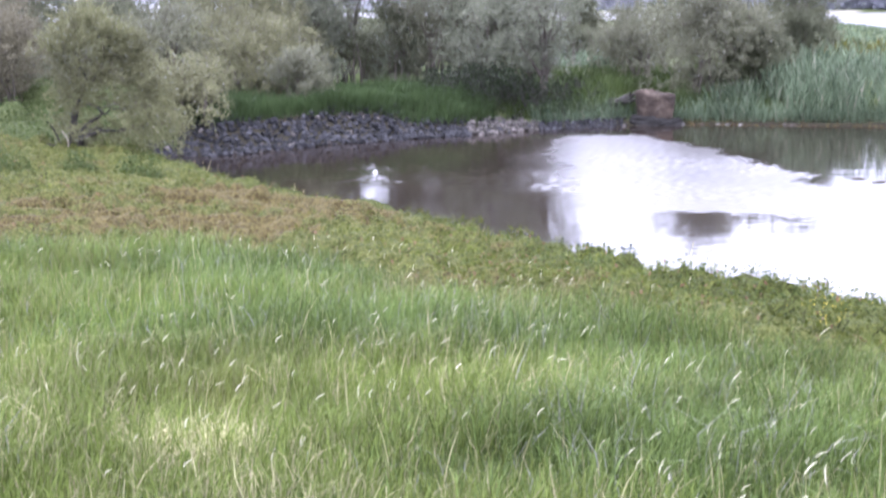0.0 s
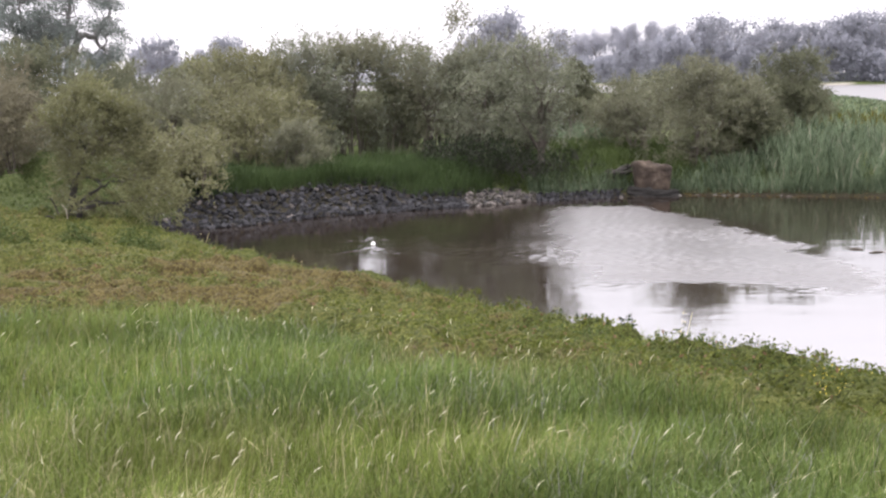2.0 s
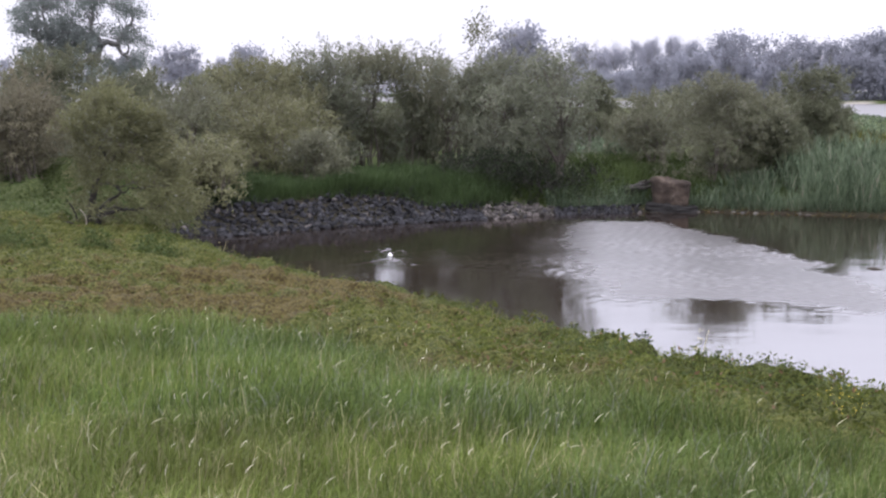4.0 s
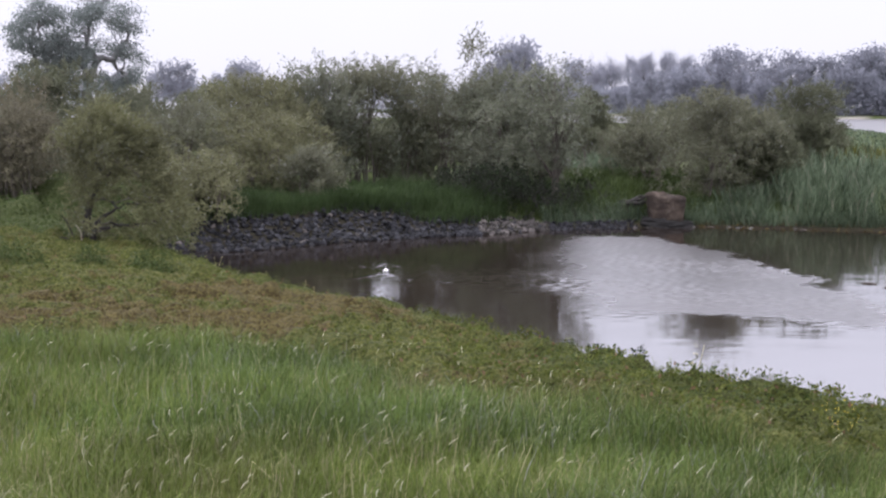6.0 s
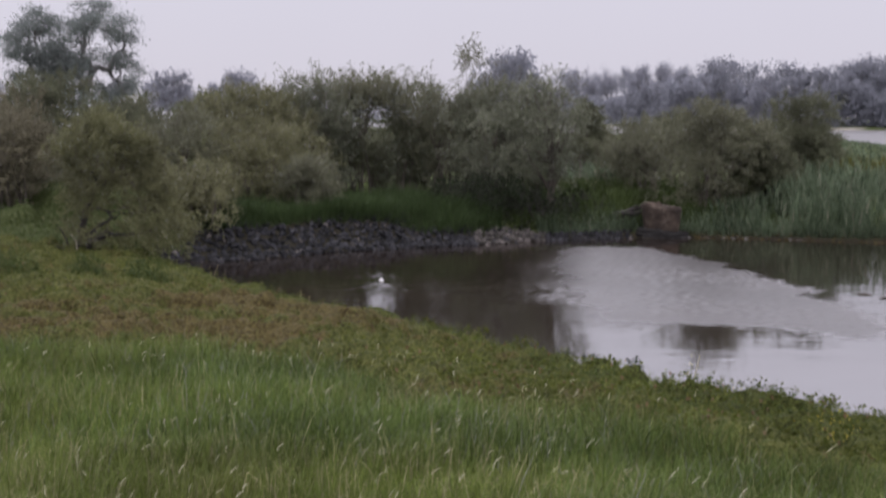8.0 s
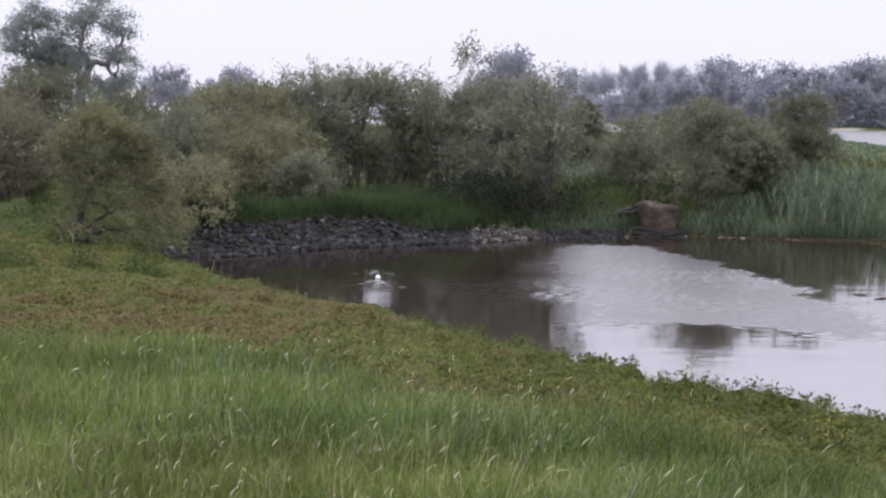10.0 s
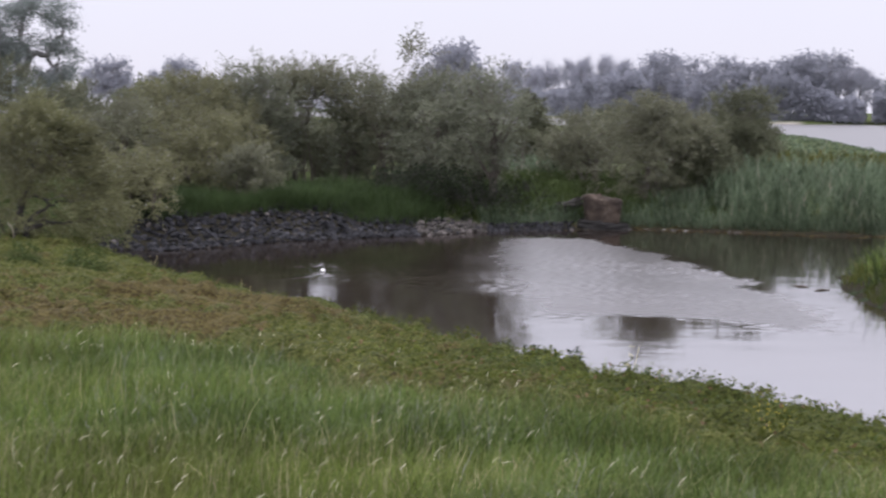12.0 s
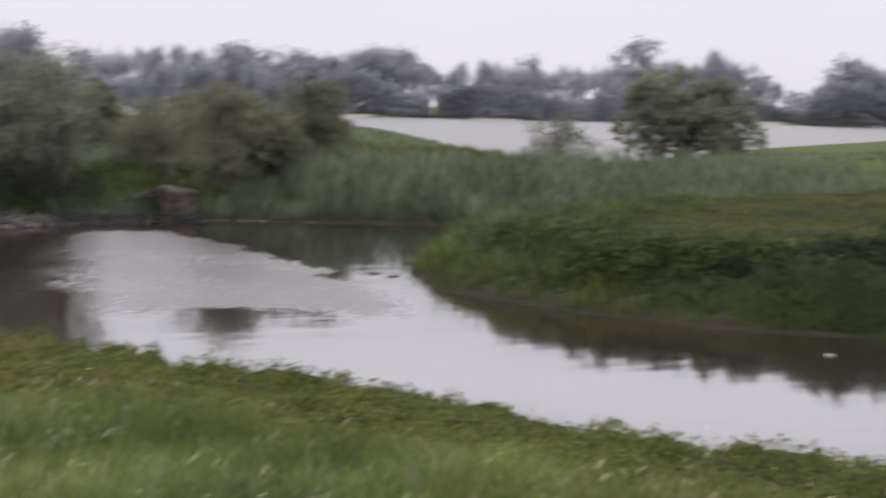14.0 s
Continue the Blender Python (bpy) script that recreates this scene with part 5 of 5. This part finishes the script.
def spit_growth(p):
    sd = land_dist(p, POND)
    k = 1 - ss(2.6, 4.4, sd + 0.9 * wave(p, 0.7, 95))
    tall = 0.12 + 0.26 * puffs(p, 0.8, 321) + 0.22 * puffs(p, 1.7, 322) + 0.12 * puffs(p, 5.0, 323)
    turf = 0.05 + 0.14 * puffs(p, 0.9, 324) + 0.06 * puffs(p, 4.0, 325)
    o = -0.15 + 0.8 * ss(15.5, 18.5, p[:, 1]) * (1 - ss(25.5, 27, p[:, 1]))
    steep = 1 - ss(15.0, 19.0, p[:, 1])
    rim = ss(o, o + 0.8 - 0.35 * steep, sd) * (0.3 + 0.35 * steep + (0.7 - 0.35 * steep) * ss(0.4 - 0.3 * steep, 2.0 - 1.1 * steep, sd))
    return (tall * k * (1.75 - 0.95 * ss(14.5, 19.5, p[:, 1])) + turf * (1 - k)) * rim


def spit_dry(p):
    return ss(3.2, 5.5, land_dist(p, POND) + 0.8 * wave(p, 0.7, 95)) * (0.05 + 0.5 * lattice(p, 0.7, 331))


canopy("spit_herb_mat", 8.2, 40, 2, 33.2, 0.12, spit_side, spit_growth, MAT_SPIT, "dark green rank herbs and olive turf on the spit", spit_dry)
m_ = 120000
p = np.column_stack([rng.uniform(8.2, 32, m_), rng.uniform(5, 33, m_)])
p = p[spit_side(p)]
p = p[land_dist(p, POND) > -0.1 + 0.9 * ss(15.5, 18.5, p[:, 1]) * (1 - ss(25.5, 27, p[:, 1])) * rng.uniform(0.3, 1.2, len(p))]
sd_ = land_dist(p, POND)
tall = sd_ < 4.2
tip = p[:, 1] + 1.2 * wave(p, 0.6, 99) > 18.8
herb_field("spit_nettles", p[tall & ~tip], 0.12, (0.05, 0.12), HERB_DARK, "dark green nettles and herbs on the channel bank", rng, base=spit_growth)
herb_field("spit_herbs", p[tall & tip], 0.12, (0.05, 0.12), HERB_MID, "green herbs on the channel bank", rng, base=spit_growth)
herb_field("spit_turf", p[~tall & (rng.uniform(size=len(p)) < 0.4)], 0.08, (0.05, 0.11), HERB_OLIVE, "olive-green rough turf on the spit", rng, 1, 0.8, base=spit_growth)
pg = p[tall & (rng.uniform(size=len(p)) < 0.2)]
pl = p[tall & tip & (rng.uniform(size=len(p)) < 0.75)]
grass_field("spit_grass", pl, 0.35, 0.7, 0.008, 0.015, GRASS_BLUE, "green grass at the tip of the spit", rng, (-0.06, -0.08), 0.25)
grass_field("spit_grass", pg, 0.3, 0.75, 0.010, 0.018, HERB_DARK, "long grass on the channel bank", rng, (-0.06, -0.08), 0.25)

pm = np.column_stack([rng.uniform(8.2, 14, 15000), rng.uniform(14.5, 27, 15000)])
pm = pm[spit_side(pm)]
pm = pm[(land_dist(pm, POND) > 0.02) & (land_dist(pm, POND) < 1.0) & (lattice(pm, 1.6, 97) + 0.5 * land_dist(pm, POND) > 0.7)]
grass_field("margin_sedge", pm, 0.14, 0.4, 0.010, 0.02, HERB, "ragged low sedge on the muddy margin", rng, (-0.06, -0.08), 0.3)

# rounded nettle clumps on the channel bank
rng = np.random.default_rng(61)
for k in range(40):
    t_ = k / 39
    bx = float(np.interp(t_, (0, 0.3, 0.6, 1), (9.9, 11.0, 13.6, 22.0))) + rng.uniform(0.5, 1.6)
    by = float(np.interp(t_, (0, 0.3, 0.6, 1), (21.5, 19.0, 16.6, 10.6))) + rng.uniform(0.3, 1.9)
    w_, h_ = rng.uniform(0.9, 1.8), rng.uniform(0.6, 1.05) * float(np.interp(by, (14, 19), (1.45, 0.75)))
    tuft("nettle_clump", bx, by, w_, h_, int(1100 * w_), HERB_MID if by > 18.8 else HERB_DARK, "mid-green rounded herb clump on the channel bank" if by > 18.8 else "dark green rounded nettle clump on the channel bank",
         560 + k, leaf=(0.06, 0.13), group="clumps on the channel bank")

# sedge along the river
p = np.column_stack([rng.uniform(22, 66, 26000), rng.uniform(66, 215, 26000)])
sr_ = land_dist(p, RIVER)
p = p[(sr_ > 0.3) & (sr_ < 16)]
grass_field("river_sedge", p, 0.12, 0.3, 0.07, 0.15, REED, "rank sedge along the near bank of the river", rng, (0.03, 0), 0.2)

# rough grass of the far meadow by the river
p = np.column_stack([rng.uniform(25, 140, 17000), rng.uniform(30, 130, 17000)])
p = p[(land_dist(p, RIVER) > 1.5) & (p[:, 1] < 0.9 * p[:, 0] + 20)]
grass_field("river_meadow", p, 0.25, 0.45, 0.05, 0.10, HERB_MID, "olive-green meadow sloping to the river", rng, (0.05, 0), 0.2)


# ---------------------------------------------------------------- block, driftwood, stand-in for a swimmer
def drum(r0, r1, h, squeeze, seed, rough=0.04, sides=40, rings=12):
    """A stump of round masonry: battered top edge, uneven courses, chipped faces."""
    bm = bmesh.new()
    loops = []
    for k in range(rings + 1):
        u = k / rings
        row = []
        for j in range(sides):
            a = 2 * math.pi * j / sides
            c, s_ = math.cos(a), math.sin(a)
            sq = (abs(c) ** squeeze + abs(s_) ** squeeze) ** (-1 / squeeze)
            r = (r0 + (r1 - r0) * u) * sq
            r += rough * noise.noise(Vector((c * 3, s_ * 3, u * 4 + seed))) + rough * 0.6 * noise.noise(Vector((c * 9, s_ * 9, u * 11 + seed)))
            r -= 0.012 * (k % 3 == 0)
            z = u * h + (u ** 3) * (0.1 * noise.noise(Vector((c * 2.2, s_ * 2.2, seed))) - 0.05 * c)
            row.append(bm.verts.new((r * c, r * s_ * 0.9, z)))
        loops.append(row)
    for f_ in (0.72, 0.4, 0.12):
        base = loops[rings]
        loops.append([bm.verts.new((v.co.x * f_, v.co.y * f_, v.co.z + 0.05 * (1 - f_) + 0.05 * noise.noise(v.co * 5 * f_))) for v in base])
    for a_, b_ in zip(loops, loops[1:]):
        for j in range(sides):
            bm.faces.new((a_[j], a_[(j + 1) % sides], b_[(j + 1) % sides], b_[j]))
    bm.faces.new(loops[-1])
    for f in bm.faces:
        f.smooth = True
    return bm


def block_material():
    m = Nodes("weathered_red_masonry")
    n1, n2, n3 = m.noise(2.4, 5.0), m.noise(16.0, 6.0), m.noise(5.0, 4.0)
    col = m.ramp(n1, [(0.36, (0.03, 0.024, 0.02)), (0.5, (0.06, 0.046, 0.036)), (0.66, (0.1, 0.076, 0.058))])
    col = m.mix(m.span(n2, 0.45, 0.7, 0, 0.55), col, (0.05, 0.04, 0.034))
    col = m.mix(m.span(n3, 0.55, 0.72, 0, 0.5), col, (0.14, 0.125, 0.11))
    m.link(col, m.bsdf.inputs["Base Color"])
    m.bsdf.inputs["Roughness"].default_value = 0.95
    m.bsdf.inputs["Specular IOR Level"].default_value = 0.15
    m.bump(m.math("ADD", n2, n3), 0.9, 0.04)
    return m.mat


pier = thing("masonry_pier", (6.42, 37.05, -0.05), "weathered reddish masonry stump at the water's edge", "pier", turn=-8)
pier_body = part("pier_body", drum(0.49, 0.575, 0.72, 4.0, 5), block_material(), pier)
pier_body.location = (0, 0, 0.2)
# footing coloured near black for the shaded gap under the pier
foot_ob = part("footing", drum(0.9, 0.7, 0.28, 3.0, 8, 0.1), stone_material("shade_dark_footing", (0.012, 0.011, 0.010), (0.026, 0.023, 0.02)), pier, "dark footing, shade of the gap put into its colour")
foot_ob.location = (0.02, -0.05, -0.04)

log = thing("driftwood", (5.5, 37.6, gz(5.5, 37.6)), "dark tangle of driftwood beside the pier", "driftwood")
rng = np.random.default_rng(33)
for k in range(9):
    a, e = rng.uniform(-0.6, 0.6), rng.uniform(0.1, 0.8)
    c = np.array([rng.uniform(-0.25, 0.25), rng.uniform(-0.2, 0.2), rng.uniform(0.08, 0.3)])
    d = np.array([math.cos(a) * math.cos(e), math.sin(a), math.sin(e)]) * rng.uniform(0.25, 0.5)
    u = np.linspace(-1, 1, 5)[:, None]
    line = c + d * u + np.array([0, 0, 0.06]) * (1 - u ** 2)
    line[:, 2] = np.maximum(line[:, 2], 0.02)
    part("branch", mesh_from("branch", *tube(line, 0.075 * (1.1 - 0.5 * np.abs(u[:, 0])), 6), None, None, True), BARK_DARK, log)

white_m = Nodes("plain_white")
white_m.bsdf.inputs["Base Color"].default_value = (0.85, 0.85, 0.83, 1)
white_m.bsdf.inputs["Roughness"].default_value = 0.5
# white egg shape with a knob, added in place of a swimming animal
swimmer = thing("float", (-1.2, 26.7, 0.0), "small white stand-in for an animal swimming on the pond", "float")
bm = bmesh.new()
bmesh.ops.create_uvsphere(bm, u_segments=16, v_segments=10, radius=0.038)
for v in bm.verts:
    v.co = Vector((v.co.x * 1.3, v.co.y, v.co.z * 0.9 + 0.025))
for f in bm.faces:
    f.smooth = True
part("float_body", bm, white_m.mat, swimmer)
bm = bmesh.new()
bmesh.ops.create_cone(bm, segments=10, radius1=0.012, radius2=0.01, depth=0.025, cap_ends=True)
bmesh.ops.translate(bm, verts=bm.verts[:], vec=(0, 0, 0.066))
part("eyelet", bm, white_m.mat, swimmer)

# twigs and leaves adrift
for k, (x, y, ln_, tn, mt, lab) in enumerate(((8.45, 24.1, 0.35, 20, BARK, "dark twig adrift near the spit"), (8.2, 24.6, 0.28, -30, BARK, "dark twig adrift near the spit"),
                                              (11.8, 14.8, 0.16, 5, BARK_PALE, "pale chip of wood adrift in the channel"), (8.7, 36.3, 0.22, 8, BARK, "brown reed stalk at the waterline"),
                                              (10.0, 35.6, 0.2, -6, BARK, "brown reed stalk at the waterline"), (7.6, 36.45, 0.18, 3, BARK, "brown reed stalk at the waterline"))):
    tw = thing("twig", (x, y, 0.0), lab, "twig", turn=tn)
    u = np.linspace(-0.5, 0.5, 5)[:, None]
    part("stick", mesh_from("stick", *tube(np.array([ln_, 0, 0]) * u + np.array([0, 0.03, 0.012]) * (1 - 4 * u ** 2), 0.02 * (1.2 - np.abs(u[:, 0])), 6), None, None, True), mt, tw)


# pale pebbles at the far waterline, dry stalks at the near one
rng = np.random.default_rng(71)
PEBBLE = stone_material("pale_pebbles", (0.10, 0.095, 0.085), (0.2, 0.19, 0.17))
for k in range(7):
    x = rng.uniform(6.9, 12.5)
    y = float(np.interp(x, FAR[::-1, 0], FAR[::-1, 1])) - rng.uniform(0.0, 0.18)
    pb = bmesh.new()
    bmesh.ops.create_icosphere(pb, subdivisions=2, radius=rng.uniform(0.025, 0.05))
    for v in pb.verts:
        v.co = Vector((v.co.x * 1.5, v.co.y, v.co.z * 0.6)) * (1 + 0.2 * noise.noise(v.co * 25 + Vector((k, 0, 0))))
    me = bpy.data.meshes.new("pebble")
    pb.to_mesh(me)
    pb.free()
    me.materials.append(PEBBLE)
    ob = new("pebble", me)
    ob.location = (x, y, max(0.0, gz(x, y)) + 0.01)
    tagged(ob, "grey pebble at the waterline of the reeds", "pebble", "pebbles at the waterline")
for x, y, h in ((2.95, 14.95, 0.62), (2.0, 16.1, 0.28), (3.4, 14.6, 0.32), (4.5, 13.1, 0.35), (-2.45, 22.5, 0.4), (-2.3, 22.4, 0.3), (-4.6, 25.9, 0.4), (-3.4, 24.0, 0.36), (6.1, 10.8, 0.3)):
    st = thing("dry_stalk", (x, y, gz(x, y)), "thin dry stalk standing at the bank's edge", "stalk", "stalks at the bank's edge")
    u = np.linspace(0, 1, 5)[:, None]
    part("stem", mesh_from("stem", *tube(np.array([rng.normal(0, 0.08), 0.02, h]) * u + np.array([0.03, 0, 0]) * u ** 2, 0.009 * (1 - 0.6 * u[:, 0]), 5), None, None, True), STRAW, st)
    v, q = leaves(np.array([0, 0, h]) * rng.uniform(0.3, 1.0, (9, 1)), rng.normal(size=(9, 3)) + [0, 0, 0.6], 0.07, 0.015, rng)
    part("leaf_blades", mesh_from("leaf_blades", v, q), STRAW, st, kind="stuff")


# ---------------------------------------------------------------- stone bank, stone by stone
def stone_mesh(seed):
    rng = np.random.default_rng(seed)
    bm = bmesh.new()
    pts = unit(rng.normal(size=(13, 3))) * rng.uniform(0.8, 1.1, (13, 1)) * np.array([1.0, 0.72, 0.58])
    for c in pts:
        bm.verts.new(c)
    res = bmesh.ops.convex_hull(bm, input=bm.verts[:])
    bmesh.ops.delete(bm, geom=[g for g in res["geom_interior"] if isinstance(g, bmesh.types.BMVert)], context="VERTS")
    me = bpy.data.meshes.new("stone")
    bm.to_mesh(me)
    bm.free()
    return me


shapes = [[stone_mesh(700 + k) for k in range(7)], [stone_mesh(720 + k) for k in range(4)]]
for me in shapes[0]:
    me.materials.append(BASALT)
for me in shapes[1]:
    me.materials.append(RUBBLE)
bank = thing("stone_bank", (0, 34, 0), "sloping bank of dark broken basalt stones", "stone bank")
rng = np.random.default_rng(44)
spots, tries = [], 0
while tries < 24000 and len(spots) < 1500:
    tries += 1
    s = rng.uniform(0, 1)
    x = -7.0 + 12.5 * s
    y0 = float(np.interp(x, FAR[::-1, 0], FAR[::-1, 1]))
    run = 2.2 if x < -0.8 else (1.2 if x < 2.6 else 0.45)
    y = y0 + rng.uniform(-0.25, run)
    r = rng.uniform(0.06, 0.14) * (0.8 if x > 2.8 else 1.0)
    if all((x - a) ** 2 + (y - b) ** 2 > (0.62 * (r + c)) ** 2 for a, b, c in spots[-400:]):
        spots.append((x, y, r))
zz = survey(np.array([(a, b) for a, b, _ in spots]))[0]
spots = [(a, b, c, z) for (a, b, c), z in zip(spots, zz)]
spots.sort(key=lambda q: land_dist(np.array([q[:2]]), POND)[0])
rest = []
for k, (x, y, r, z) in enumerate(spots):
    pale = 1 if (1.0 < x < 3.0 and rng.uniform() < 0.85) or rng.uniform() < 0.05 else 0
    me = shapes[pale][int(rng.integers(len(shapes[pale])))]
    m = pose(x, y - 34, z + r * 0.25, rng.uniform(-40, 40), rng.uniform(-40, 40), rng.uniform(0, 360)) @ Matrix.Scale(r, 4)
    if k < 300:
        st = new("stone", me)
        st.parent = bank
        st.matrix_local = m
    else:
        rest.append((me, m))
for which, nm in ((0, "stone_rubble"), (1, "pale_rubble")):
    vs, ts, n0 = [], [], 0
    for me, m in rest:
        if (me in shapes[1]) != bool(which):
            continue
        co = np.array([m @ v.co for v in me.vertices])
        tr = np.array([list(f.vertices) for f in me.polygons if len(f.vertices) == 3])
        vs.append(co), ts.append(tr + n0)
        n0 += len(co)
    if vs:
        part(nm, mesh_from(nm, np.concatenate(vs), None, np.concatenate(ts)), (BASALT, RUBBLE)[which], bank, kind="stuff")
